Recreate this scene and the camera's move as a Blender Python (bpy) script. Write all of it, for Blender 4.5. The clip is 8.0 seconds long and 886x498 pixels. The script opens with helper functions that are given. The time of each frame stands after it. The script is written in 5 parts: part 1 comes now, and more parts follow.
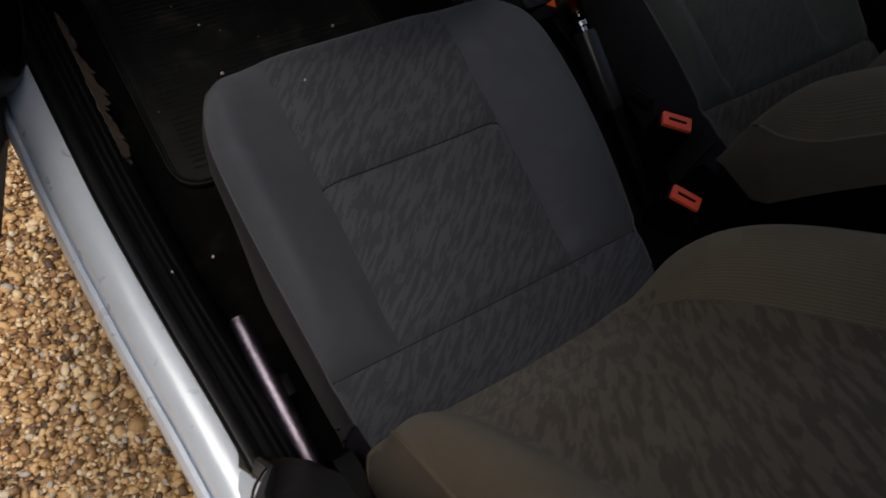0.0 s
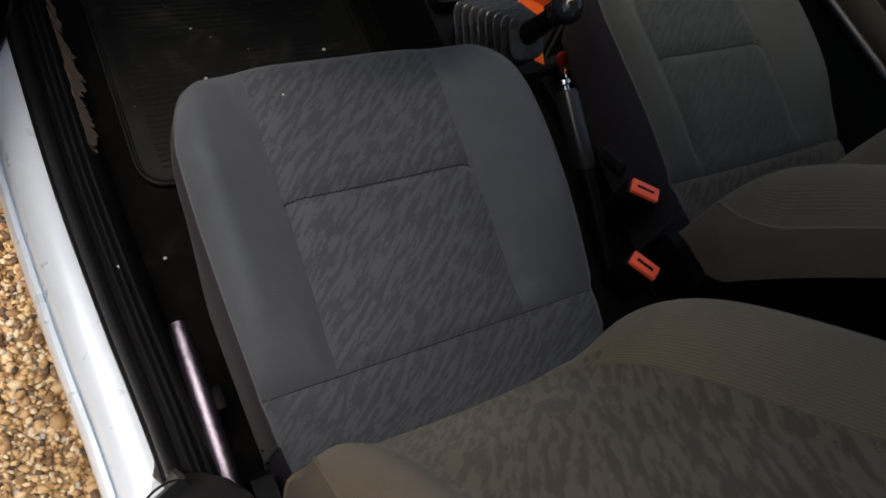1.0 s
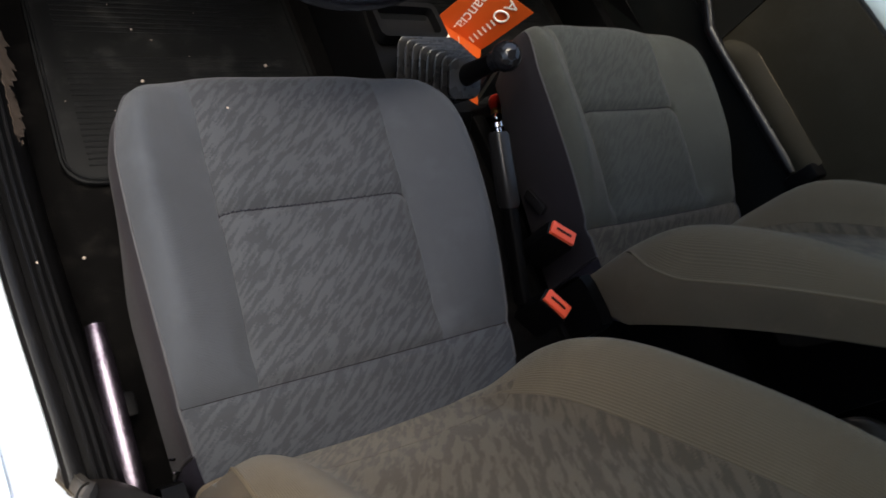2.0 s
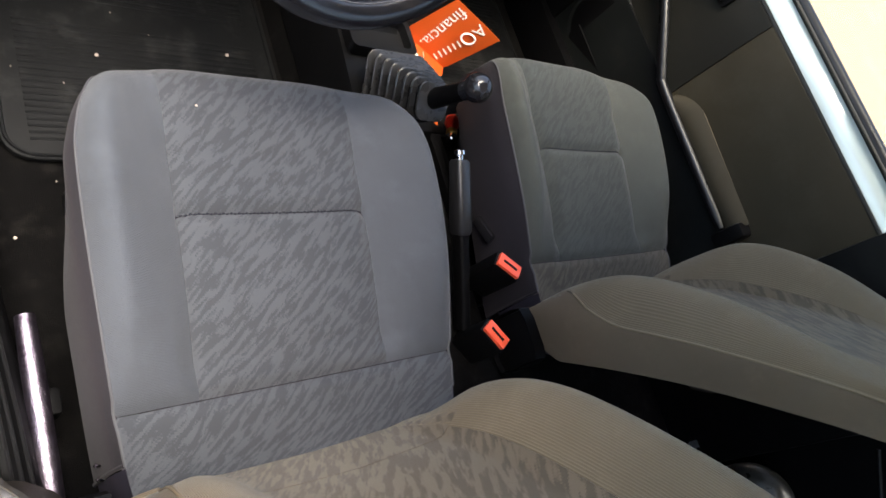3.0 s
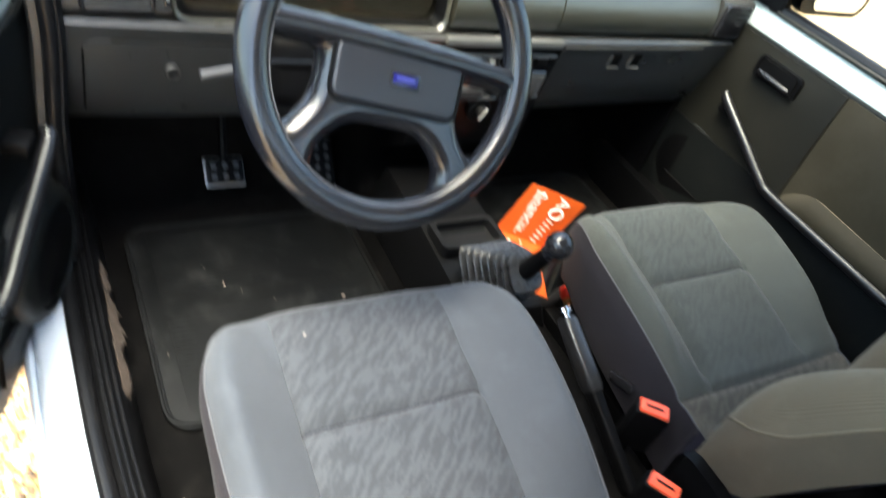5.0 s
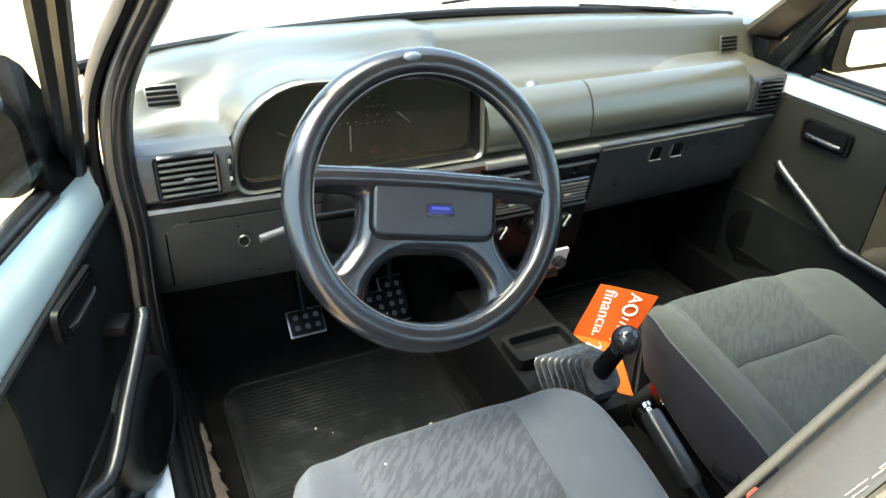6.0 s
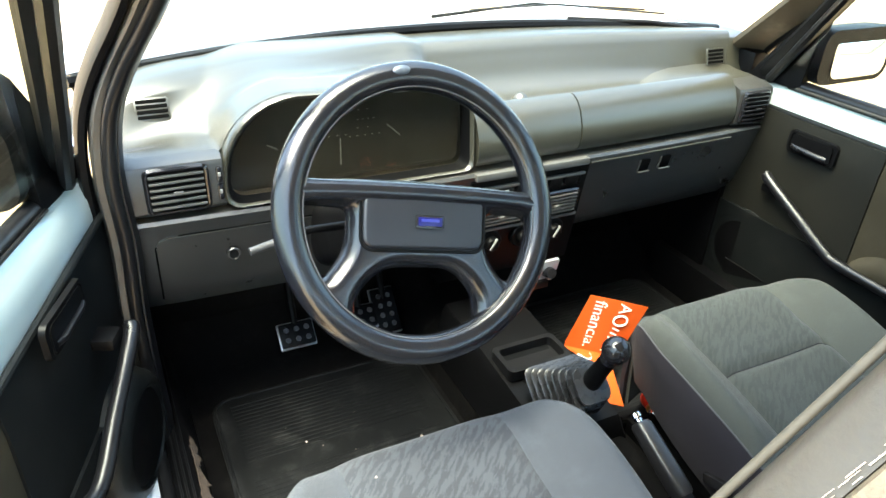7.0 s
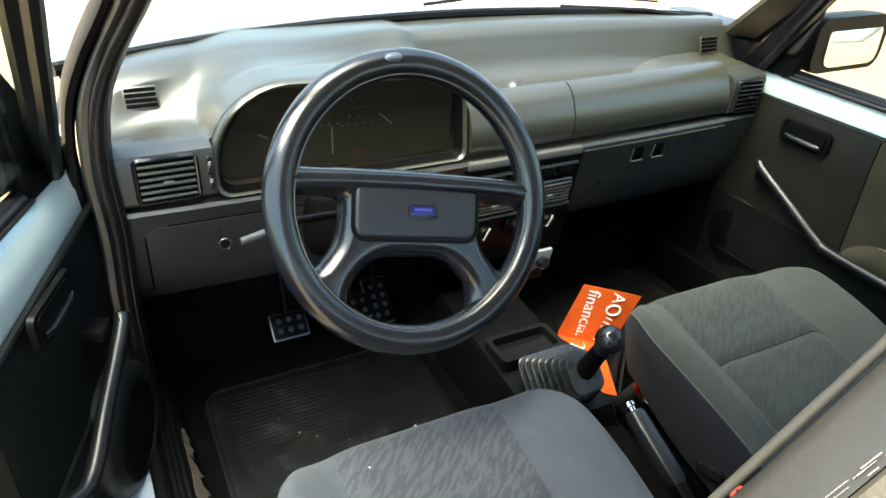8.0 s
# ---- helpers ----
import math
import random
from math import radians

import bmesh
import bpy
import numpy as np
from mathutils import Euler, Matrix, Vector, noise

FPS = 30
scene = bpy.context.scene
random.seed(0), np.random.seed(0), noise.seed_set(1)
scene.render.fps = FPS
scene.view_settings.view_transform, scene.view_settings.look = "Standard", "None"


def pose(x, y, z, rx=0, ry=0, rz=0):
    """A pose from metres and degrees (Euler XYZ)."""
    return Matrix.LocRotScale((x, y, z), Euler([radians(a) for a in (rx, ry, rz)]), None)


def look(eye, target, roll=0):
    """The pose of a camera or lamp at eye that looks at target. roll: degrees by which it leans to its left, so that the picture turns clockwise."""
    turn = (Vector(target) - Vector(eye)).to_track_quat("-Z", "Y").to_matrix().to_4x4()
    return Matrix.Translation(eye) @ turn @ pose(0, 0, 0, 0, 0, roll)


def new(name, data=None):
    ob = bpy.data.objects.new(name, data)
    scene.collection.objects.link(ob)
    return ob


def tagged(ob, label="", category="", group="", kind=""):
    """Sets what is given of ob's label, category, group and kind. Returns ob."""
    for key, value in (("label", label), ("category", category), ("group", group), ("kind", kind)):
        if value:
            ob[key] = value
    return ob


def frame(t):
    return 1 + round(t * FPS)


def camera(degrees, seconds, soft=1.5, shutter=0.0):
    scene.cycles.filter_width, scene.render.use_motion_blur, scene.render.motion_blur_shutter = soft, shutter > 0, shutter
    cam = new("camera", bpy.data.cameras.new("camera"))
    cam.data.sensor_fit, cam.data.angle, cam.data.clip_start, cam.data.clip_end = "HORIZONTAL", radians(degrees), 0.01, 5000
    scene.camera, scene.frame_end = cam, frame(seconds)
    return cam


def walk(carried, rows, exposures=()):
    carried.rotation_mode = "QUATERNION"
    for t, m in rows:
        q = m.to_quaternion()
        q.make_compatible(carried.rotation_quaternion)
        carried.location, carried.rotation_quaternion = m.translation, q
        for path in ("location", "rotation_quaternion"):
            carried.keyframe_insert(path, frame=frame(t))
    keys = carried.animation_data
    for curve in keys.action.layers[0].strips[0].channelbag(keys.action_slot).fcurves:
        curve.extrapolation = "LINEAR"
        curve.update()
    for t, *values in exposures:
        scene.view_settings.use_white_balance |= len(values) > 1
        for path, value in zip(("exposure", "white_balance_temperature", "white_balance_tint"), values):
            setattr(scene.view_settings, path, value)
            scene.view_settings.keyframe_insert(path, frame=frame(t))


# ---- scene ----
cam = camera(64.9, 8.0, shutter=0.5)
PATH = [
    (0, (-0.6539, -0.037, 1.1454), (0.1428, 0.535, -0.5984), 25.95),
    (0.5, (-0.6321, -0.038, 1.138), (0.2021, 0.562, -0.5773), 28.8),
    (1, (-0.64, -0.052, 1.1421), (0.264, 0.588, -0.5233), 34.18),
    (1.5, (-0.6538, -0.056, 1.1544), (0.3582, 0.585, -0.4467), 38.41),
    (2, (-0.6727, -0.054, 1.1616), (0.4573, 0.553, -0.3733), 44.74),
    (2.2, (-0.6776, -0.051, 1.1657), (0.4899, 0.555, -0.3398), 47.08),
    (3.3, (-0.7229, 0.008, 1.1514), (0.6161, 0.461, -0.2638), 59.6),
    (3.5, (-0.7289, 0.01, 1.1495), (0.6018, 0.433, -0.2815), 60.61),
    (4, (-0.7379, 0.016, 1.1467), (0.5765, 0.443, -0.2982), 60.2),
    (4.5, (-0.7029, -0.031, 1.1511), (0.4601, 0.648, -0.3273), 42.34),
    (5, (-0.6544, -0.101, 1.1774), (0.3148, 1.106, -0.09), 19.1),
    (5.2, (-0.6433, -0.131, 1.1832), (0.2555, 1.227, 0.0219), 11.78),
    (6.3, (-0.623, -0.159, 1.2039), (0.1571, 1.375, 0.1845), 2.17),
    (6.5, (-0.623, -0.158, 1.2039), (0.1691, 1.371, 0.1863), 1.98),
    (7, (-0.623, -0.161, 1.2039), (0.1795, 1.379, 0.2101), 2.79),
    (7.5, (-0.621, -0.159, 1.2028), (0.1783, 1.375, 0.2002), 2.58),
    (8, (-0.6211, -0.157, 1.1998), (0.1941, 1.36, 0.1839), 2.98),
]
EXPOSURES = [(0.0, 0.72, 6800, 15), (1.0, 1.65, 6800, 13), (2.2, 2.55, 6800, 12), (3.3, 3.75, 6800, 13), (4.5, 4.15, 6700, 8), (5.2, 4.15, 6600, 2), (6.3, 4.35, 6600, -2), (7.0, 4.35, 6600, -2), (7.5, 4.05, 6600, -2), (8.0, 3.65, 6600, -2)]
walk(cam, [(t, look(eye, target, roll)) for t, eye, target, roll in PATH], EXPOSURES)

# ---- light ----
SUN_EL, SUN_AZ = 73.0, -105.0   # degrees above the horizon; degrees from ahead towards the passenger side
world = bpy.data.worlds.new("world")
scene.world = world
world.use_nodes = True
wn = world.node_tree
sky = wn.nodes.new("ShaderNodeTexSky")
sky.sky_type = 'NISHITA'
sky.sun_disc = False
sky.sun_elevation = radians(SUN_EL)
sky.sun_rotation = radians(SUN_AZ)
sky.dust_density = 3.0
wn.nodes["Background"].inputs["Strength"].default_value = 0.085
wn.links.new(sky.outputs[0], wn.nodes["Background"].inputs["Color"])
sun_data = bpy.data.lights.new("sun", 'SUN')
sun_data.energy = 1.2
sun_data.angle = radians(45)
sun_data.color = (1.0, 0.95, 0.87)
sun = new("sun", sun_data)
sun_dir = Vector((math.sin(radians(SUN_AZ)) * math.cos(radians(SUN_EL)), math.cos(radians(SUN_AZ)) * math.cos(radians(SUN_EL)), math.sin(radians(SUN_EL))))
sun.matrix_world = look(tuple(sun_dir * 20), (0, 0, 0))


# ---- materials ----
def mat(name, base, rough=0.6, metal=0.0, var=0.25, scale=30.0, bump=0.1, fine=400.0, spec=0.5, dirt=None, dirt_amt=0.0, dirt_scale=6.0, coat=0.0):
    """A surface with colour variation at two scales, fine relief and optional dirt."""
    m = bpy.data.materials.new(name)
    m.use_nodes = True
    nt = m.node_tree
    b = nt.nodes["Principled BSDF"]
    b.inputs["Metallic"].default_value = metal
    b.inputs["Specular IOR Level"].default_value = spec
    b.inputs["Coat Weight"].default_value = coat
    tc = nt.nodes.new("ShaderNodeTexCoord")
    n1 = nt.nodes.new("ShaderNodeTexNoise")
    n1.inputs["Scale"].default_value = scale
    n1.inputs["Detail"].default_value = 6
    nt.links.new(tc.outputs["Object"], n1.inputs["Vector"])
    ramp = nt.nodes.new("ShaderNodeMix")
    ramp.data_type = 'RGBA'
    nt.links.new(n1.outputs["Fac"], ramp.inputs[0])
    ramp.inputs[6].default_value = (*[c * (1 - var) for c in base], 1)
    ramp.inputs[7].default_value = (*[min(1, c * (1 + var)) for c in base], 1)
    out = ramp.outputs[2]
    if dirt:
        n3 = nt.nodes.new("ShaderNodeTexNoise")
        n3.inputs["Scale"].default_value = dirt_scale
        n3.inputs["Detail"].default_value = 9
        n3.inputs["Roughness"].default_value = 0.7
        nt.links.new(tc.outputs["Object"], n3.inputs["Vector"])
        mr = nt.nodes.new("ShaderNodeMapRange")
        mr.inputs["From Min"].default_value = 0.52
        mr.inputs["From Max"].default_value = 0.72
        mr.inputs["To Max"].default_value = dirt_amt
        nt.links.new(n3.outputs["Fac"], mr.inputs["Value"])
        mx = nt.nodes.new("ShaderNodeMix")
        mx.data_type = 'RGBA'
        nt.links.new(mr.outputs[0], mx.inputs[0])
        nt.links.new(out, mx.inputs[6])
        mx.inputs[7].default_value = (*dirt, 1)
        out = mx.outputs[2]
    nt.links.new(out, b.inputs["Base Color"])
    n2 = nt.nodes.new("ShaderNodeTexNoise")
    n2.inputs["Scale"].default_value = fine
    n2.inputs["Detail"].default_value = 3
    nt.links.new(tc.outputs["Object"], n2.inputs["Vector"])
    rr = nt.nodes.new("ShaderNodeMapRange")
    rr.inputs["To Min"].default_value = max(0.02, rough - 0.08)
    rr.inputs["To Max"].default_value = min(1, rough + 0.08)
    nt.links.new(n1.outputs["Fac"], rr.inputs["Value"])
    nt.links.new(rr.outputs[0], b.inputs["Roughness"])
    if bump:
        bp = nt.nodes.new("ShaderNodeBump")
        bp.inputs["Strength"].default_value = bump
        bp.inputs["Distance"].default_value = 0.001
        nt.links.new(n2.outputs["Fac"], bp.inputs["Height"])
        nt.links.new(bp.outputs[0], b.inputs["Normal"])
    return m


def fabric_pattern(name, dark, light, tilt, size=1.0):
    """Woven seat fabric: broken slanting brush strokes in two greys."""
    m = bpy.data.materials.new(name)
    m.use_nodes = True
    nt = m.node_tree
    b = nt.nodes["Principled BSDF"]
    b.inputs["Roughness"].default_value = 0.92
    b.inputs["Specular IOR Level"].default_value = 0.15
    b.inputs["Sheen Weight"].default_value = 0.12
    b.inputs["Sheen Roughness"].default_value = 0.5
    tc = nt.nodes.new("ShaderNodeTexCoord")
    mp = nt.nodes.new("ShaderNodeMapping")
    mp.vector_type = 'POINT'
    mp.inputs["Rotation"].default_value = (0, 0, radians(tilt))
    nt.links.new(tc.outputs["UV"], mp.inputs["Vector"])
    sn = nt.nodes.new("ShaderNodeVectorMath")
    sn.operation = 'SNAP'
    sn.inputs[1].default_value = (0.0017, 0.0021, 0.002)
    nt.links.new(tc.outputs["UV"], sn.inputs[0])
    nt.links.new(sn.outputs[0], mp.inputs["Vector"])
    sc = nt.nodes.new("ShaderNodeVectorMath")
    sc.operation = 'MULTIPLY'
    sc.inputs[1].default_value = (1.0, 0.16, 1.0)
    nt.links.new(mp.outputs[0], sc.inputs[0])
    n1 = nt.nodes.new("ShaderNodeTexNoise")
    n1.inputs["Scale"].default_value = 185 * size
    n1.inputs["Detail"].default_value = 3
    n1.inputs["Roughness"].default_value = 0.6
    nt.links.new(sc.outputs[0], n1.inputs["Vector"])
    mr = nt.nodes.new("ShaderNodeMapRange")
    mr.inputs["From Min"].default_value = 0.47
    mr.inputs["From Max"].default_value = 0.53
    nt.links.new(n1.outputs["Fac"], mr.inputs["Value"])
    mx = nt.nodes.new("ShaderNodeMix")
    mx.data_type = 'RGBA'
    mx.inputs[6].default_value = (*dark, 1)
    mx.inputs[7].default_value = (*light, 1)
    nt.links.new(mr.outputs[0], mx.inputs[0])
    n3 = nt.nodes.new("ShaderNodeTexNoise")
    n3.inputs["Scale"].default_value = 7
    n3.inputs["Detail"].default_value = 5
    nt.links.new(tc.outputs["Object"], n3.inputs["Vector"])
    hs = nt.nodes.new("ShaderNodeMix")
    hs.data_type = 'RGBA'
    hs.blend_type = 'MULTIPLY'
    m2 = nt.nodes.new("ShaderNodeMapRange")
    m2.inputs["To Min"].default_value = 0.8
    m2.inputs["To Max"].default_value = 1.15
    nt.links.new(n3.outputs["Fac"], m2.inputs["Value"])
    hs.inputs[0].default_value = 1.0
    nt.links.new(mx.outputs[2], hs.inputs[6])
    nt.links.new(m2.outputs[0], hs.inputs[7])
    nt.links.new(hs.outputs[2], b.inputs["Base Color"])
    n2 = nt.nodes.new("ShaderNodeTexNoise")
    n2.inputs["Scale"].default_value = 900
    nt.links.new(tc.outputs["Object"], n2.inputs["Vector"])
    ad = nt.nodes.new("ShaderNodeMath")
    ad.operation = 'ADD'
    nt.links.new(n2.outputs["Fac"], ad.inputs[0])
    nt.links.new(mr.outputs[0], ad.inputs[1])
    bp = nt.nodes.new("ShaderNodeBump")
    bp.inputs["Strength"].default_value = 0.35
    bp.inputs["Distance"].default_value = 0.0006
    nt.links.new(ad.outputs[0], bp.inputs["Height"])
    nt.links.new(bp.outputs[0], b.inputs["Normal"])
    return m


def fabric_plain(name, base, ribs=0.3, across="Y", stripe=0.0, sheen=0.10):
    """Plain velour with fine ribs."""
    m = mat(name, base, rough=0.9, var=0.20, scale=9, bump=0.0, spec=0.15, dirt=[c * 1.4 for c in base], dirt_amt=0.45, dirt_scale=14)
    nt = m.node_tree
    b = nt.nodes["Principled BSDF"]
    b.inputs["Sheen Weight"].default_value = sheen
    b.inputs["Sheen Roughness"].default_value = 0.45
    tc = nt.nodes.new("ShaderNodeTexCoord")
    w = nt.nodes.new("ShaderNodeTexWave")
    w.inputs["Scale"].default_value = 190
    w.inputs["Distortion"].default_value = 0.4
    w.bands_direction = across
    if stripe:
        old = b.inputs["Base Color"].links[0].from_socket
        rib = nt.nodes.new("ShaderNodeMapRange")
        rib.inputs["To Min"].default_value, rib.inputs["To Max"].default_value = 1 - stripe, 1 + stripe
        nt.links.new(w.outputs["Fac"], rib.inputs["Value"])
        tone = nt.nodes.new("ShaderNodeMix")
        tone.data_type, tone.blend_type = 'RGBA', 'MULTIPLY'
        tone.inputs[0].default_value = 1.0
        nt.links.new(old, tone.inputs[6])
        nt.links.new(rib.outputs[0], tone.inputs[7])
        nt.links.new(tone.outputs[2], b.inputs["Base Color"])
    nt.links.new(tc.outputs["UV"], w.inputs["Vector"])
    bp = nt.nodes.new("ShaderNodeBump")
    bp.inputs["Strength"].default_value = ribs
    bp.inputs["Distance"].default_value = 0.0008
    nt.links.new(w.outputs["Fac"], bp.inputs["Height"])
    nap = nt.nodes.new("ShaderNodeTexNoise")
    nap.inputs["Scale"].default_value = 1100
    nap.inputs["Detail"].default_value = 4
    nt.links.new(tc.outputs["Object"], nap.inputs["Vector"])
    bn = nt.nodes.new("ShaderNodeBump")
    bn.inputs["Strength"].default_value = 0.45
    bn.inputs["Distance"].default_value = 0.0007
    nt.links.new(nap.outputs["Fac"], bn.inputs["Height"])
    nt.links.new(bp.outputs[0], bn.inputs["Normal"])
    nt.links.new(bn.outputs[0], b.inputs["Normal"])
    return m


def glass(name, tint, rough=0.0):
    """A thin pane: mostly clear, with a tinted body and a mirror gloss."""
    m = bpy.data.materials.new(name)
    m.use_nodes = True
    nt = m.node_tree
    nt.nodes.remove(nt.nodes["Principled BSDF"])
    tr = nt.nodes.new("ShaderNodeBsdfTransparent")
    tr.inputs[0].default_value = (*tint, 1)
    gl = nt.nodes.new("ShaderNodeBsdfGlossy")
    gl.inputs["Roughness"].default_value = rough
    lw = nt.nodes.new("ShaderNodeLayerWeight")
    lw.inputs["Blend"].default_value = 0.3
    pw = nt.nodes.new("ShaderNodeMath")
    pw.operation = 'POWER'
    pw.inputs[1].default_value = 3.0
    nt.links.new(lw.outputs["Facing"], pw.inputs[0])
    fr = nt.nodes.new("ShaderNodeMapRange")
    fr.inputs["To Min"].default_value = 0.03
    fr.inputs["To Max"].default_value = 0.6
    nt.links.new(pw.outputs[0], fr.inputs["Value"])
    mx = nt.nodes.new("ShaderNodeMixShader")
    nt.links.new(fr.outputs[0], mx.inputs[0])
    nt.links.new(tr.outputs[0], mx.inputs[1])
    nt.links.new(gl.outputs[0], mx.inputs[2])
    nt.links.new(mx.outputs[0], nt.nodes["Material Output"].inputs["Surface"])
    return m


FAB_PLAIN = fabric_plain("seat_velour", (0.052, 0.057, 0.066), 0.35, "Y", 0.08)
# olive cloths: the seats' grey with a greenish colour cast put in
FAB_PLAIN_OLIVE = fabric_plain("olive_velour", (0.051, 0.055, 0.050), 0.35, "Y", 0.08)
FAB_SIDE_TAUPE = fabric_plain("taupe_side_cloth", (0.112, 0.088, 0.061), 0.08, sheen=0.04)
PIPING_TAN = mat("tan_piping", (0.17, 0.13, 0.08), 0.8, var=0.1)
FAB_PLAIN_TAUPE = fabric_plain("taupe_velour", (0.138, 0.109, 0.072), 0.5, "X", 0.10)
FAB_SIDE = fabric_plain("seat_side_cloth", (0.0175, 0.0155, 0.0195), 0.05, sheen=0.03)
FAB_PAT = fabric_pattern("seat_weave", (0.0365, 0.039, 0.0445), (0.053, 0.057, 0.0645), 47, 0.85)
FAB_PAT_OLIVE = fabric_pattern("olive_weave", (0.030, 0.034, 0.033), (0.040, 0.045, 0.043), 47, 0.85)
FAB_INSERT_OLIVE = fabric_pattern("olive_insert_weave", (0.037, 0.041, 0.038), (0.046, 0.050, 0.046), 47, 0.85)
FAB_PAT_TAN = fabric_pattern("tan_weave", (0.044, 0.039, 0.031), (0.066, 0.059, 0.047), 47, 0.85)
FAB_PAT_TAUPE = fabric_pattern("taupe_weave", (0.080, 0.064, 0.045), (0.126, 0.101, 0.070), -39, 0.60)
BOOT = mat("boot_rubber", (0.022, 0.022, 0.023), 0.28, var=0.2, scale=40, bump=0.1, dirt=(0.04, 0.039, 0.036), dirt_amt=0.25, dirt_scale=20)
PIPING = mat("seat_piping", (0.05, 0.05, 0.056), 0.8, var=0.1)
PLASTIC = mat("dash_plastic", (0.029, 0.029, 0.0275), 0.30, var=0.10, scale=18, bump=0.30, fine=900, spec=0.75, dirt=(0.038, 0.037, 0.034), dirt_amt=0.12, dirt_scale=40)
PLASTIC_TOP = mat("dash_top_plastic", (0.030, 0.029, 0.021), 0.32, var=0.06, scale=9, bump=0.10, fine=900, spec=0.95)
BLACK = mat("black_plastic", (0.0026, 0.0026, 0.0029), 0.42, var=0.25, bump=0.15, fine=700, spec=0.12)
BLACK_GLOSS = mat("glossy_black_plastic", (0.012, 0.012, 0.014), 0.12, var=0.1, bump=0.0)
RUBBER = mat("rubber", (0.0055, 0.0055, 0.006), 0.34, var=0.3, scale=40, bump=0.15, spec=0.3, dirt=(0.022, 0.020, 0.017), dirt_amt=0.25, dirt_scale=20)
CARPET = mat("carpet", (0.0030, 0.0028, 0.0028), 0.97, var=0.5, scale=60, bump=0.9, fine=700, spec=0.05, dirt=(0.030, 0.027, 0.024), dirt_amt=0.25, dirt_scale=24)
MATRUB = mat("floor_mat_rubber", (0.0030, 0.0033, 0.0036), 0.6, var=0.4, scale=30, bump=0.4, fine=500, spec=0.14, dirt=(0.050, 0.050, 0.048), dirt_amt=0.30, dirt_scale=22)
PAINT = mat("silver_car_paint", (0.68, 0.75, 0.83), 0.30, metal=0.2, var=0.03, scale=40, bump=0.0, coat=0.5, dirt=(0.44, 0.46, 0.46), dirt_amt=0.25, dirt_scale=9)
CHROME = mat("chrome", (0.82, 0.82, 0.84), 0.12, metal=1.0, var=0.08, scale=90, bump=0.1, fine=600, dirt=(0.35, 0.31, 0.28), dirt_amt=0.5, dirt_scale=30)
PAINT_TEAL = mat("inner_door_paint", (0.46, 0.54, 0.52), 0.14, metal=0.1, var=0.04, scale=20, bump=0.02, coat=1.0)
# darker copy of the door board, for its shaded front end
SHADED_BOARD = mat("shaded_door_board", (0.0088, 0.0086, 0.0064), 0.55, var=0.2, scale=10, bump=0.5, fine=600, spec=0.22, dirt=(0.04, 0.037, 0.029), dirt_amt=0.15, dirt_scale=7)
BOARD = mat("door_board", (0.0235, 0.0190, 0.0098), 0.7, var=0.15, scale=12, bump=0.5, fine=600, spec=0.3, dirt=(0.08, 0.07, 0.05), dirt_amt=0.2, dirt_scale=5)
DOORTRIM = mat("door_trim_plastic", (0.0052, 0.0060, 0.0060), 0.45, var=0.15, scale=14, bump=0.35, fine=700, spec=0.18, dirt=(0.04, 0.037, 0.031), dirt_amt=0.15, dirt_scale=8)
LEATHER = mat("wheel_rim_leather", (0.0065, 0.0070, 0.0095), 0.18, var=0.2, scale=20, bump=0.20, fine=600, spec=0.72)
ORANGE_RED = mat("buckle_red_plastic", (0.85, 0.10, 0.045), 0.35, var=0.08, bump=0.05)
FLYER_O = mat("orange_print", (0.52, 0.085, 0.013), 0.38, var=0.06, bump=0.03)
WHITE_P = mat("white_print", (0.82, 0.81, 0.79), 0.4, var=0.05, bump=0.0)
GAUGE = mat("gauge_white", (0.30, 0.30, 0.28), 0.5, var=0.1, bump=0)
BADGE_PALE = mat("badge_pale_blue", (0.03, 0.035, 0.20), 0.35, var=0.05, bump=0.0)
BLUE_E = mat("blue_enamel", (0.006, 0.006, 0.075), 0.25, var=0.1, bump=0.0)
TRIM_BROWN = mat("pillar_trim_plastic", (0.060, 0.048, 0.032), 0.55, var=0.18, scale=14, bump=0.4, fine=500, dirt=(0.24, 0.20, 0.15), dirt_amt=0.4, dirt_scale=9)
HEADLINER = mat("headliner", (0.42, 0.40, 0.36), 0.95, var=0.08, bump=0.4)
RUST = mat("dry_mud", (0.060, 0.042, 0.030), 0.9, var=0.6, scale=60, bump=0.8, dirt=(0.15, 0.12, 0.095), dirt_amt=0.6, dirt_scale=50)
FLECK = mat("pale_crumb", (0.34, 0.28, 0.235), 0.7, var=0.15, bump=0.2)
SILVER_TAPE = mat("worn_grey_rubber", (0.07, 0.085, 0.11), 0.4, var=0.2, scale=60, bump=0.2)
GLASS_SCREEN = glass("windscreen_glass", (0.97, 0.97, 0.93))
# extra tint added to passenger and quarter panes to hold back light
GLASS_DIMMED = glass("dimmed_side_glass", (0.78, 0.81, 0.79))
GLASS_SIDE = glass("side_glass", (0.86, 0.90, 0.87))
# jamb colour kept near black: the shade on the pillar is painted in
JAMB = mat("shaded_jamb_paint", (0.036, 0.032, 0.028), 0.5, var=0.3, scale=70, bump=0.3, fine=300, dirt=(0.030, 0.023, 0.017), dirt_amt=0.5, dirt_scale=14)
EDGE = mat("jamb_edge_rubber", (0.030, 0.026, 0.019), 0.6, var=0.2, scale=30, bump=0.2)
GRIP = mat("handbrake_plastic", (0.012, 0.012, 0.013), 0.34, var=0.15, bump=0.15)
INSTR = mat("instrument_face", (0.045, 0.041, 0.033), 0.45, var=0.1, bump=0.05)
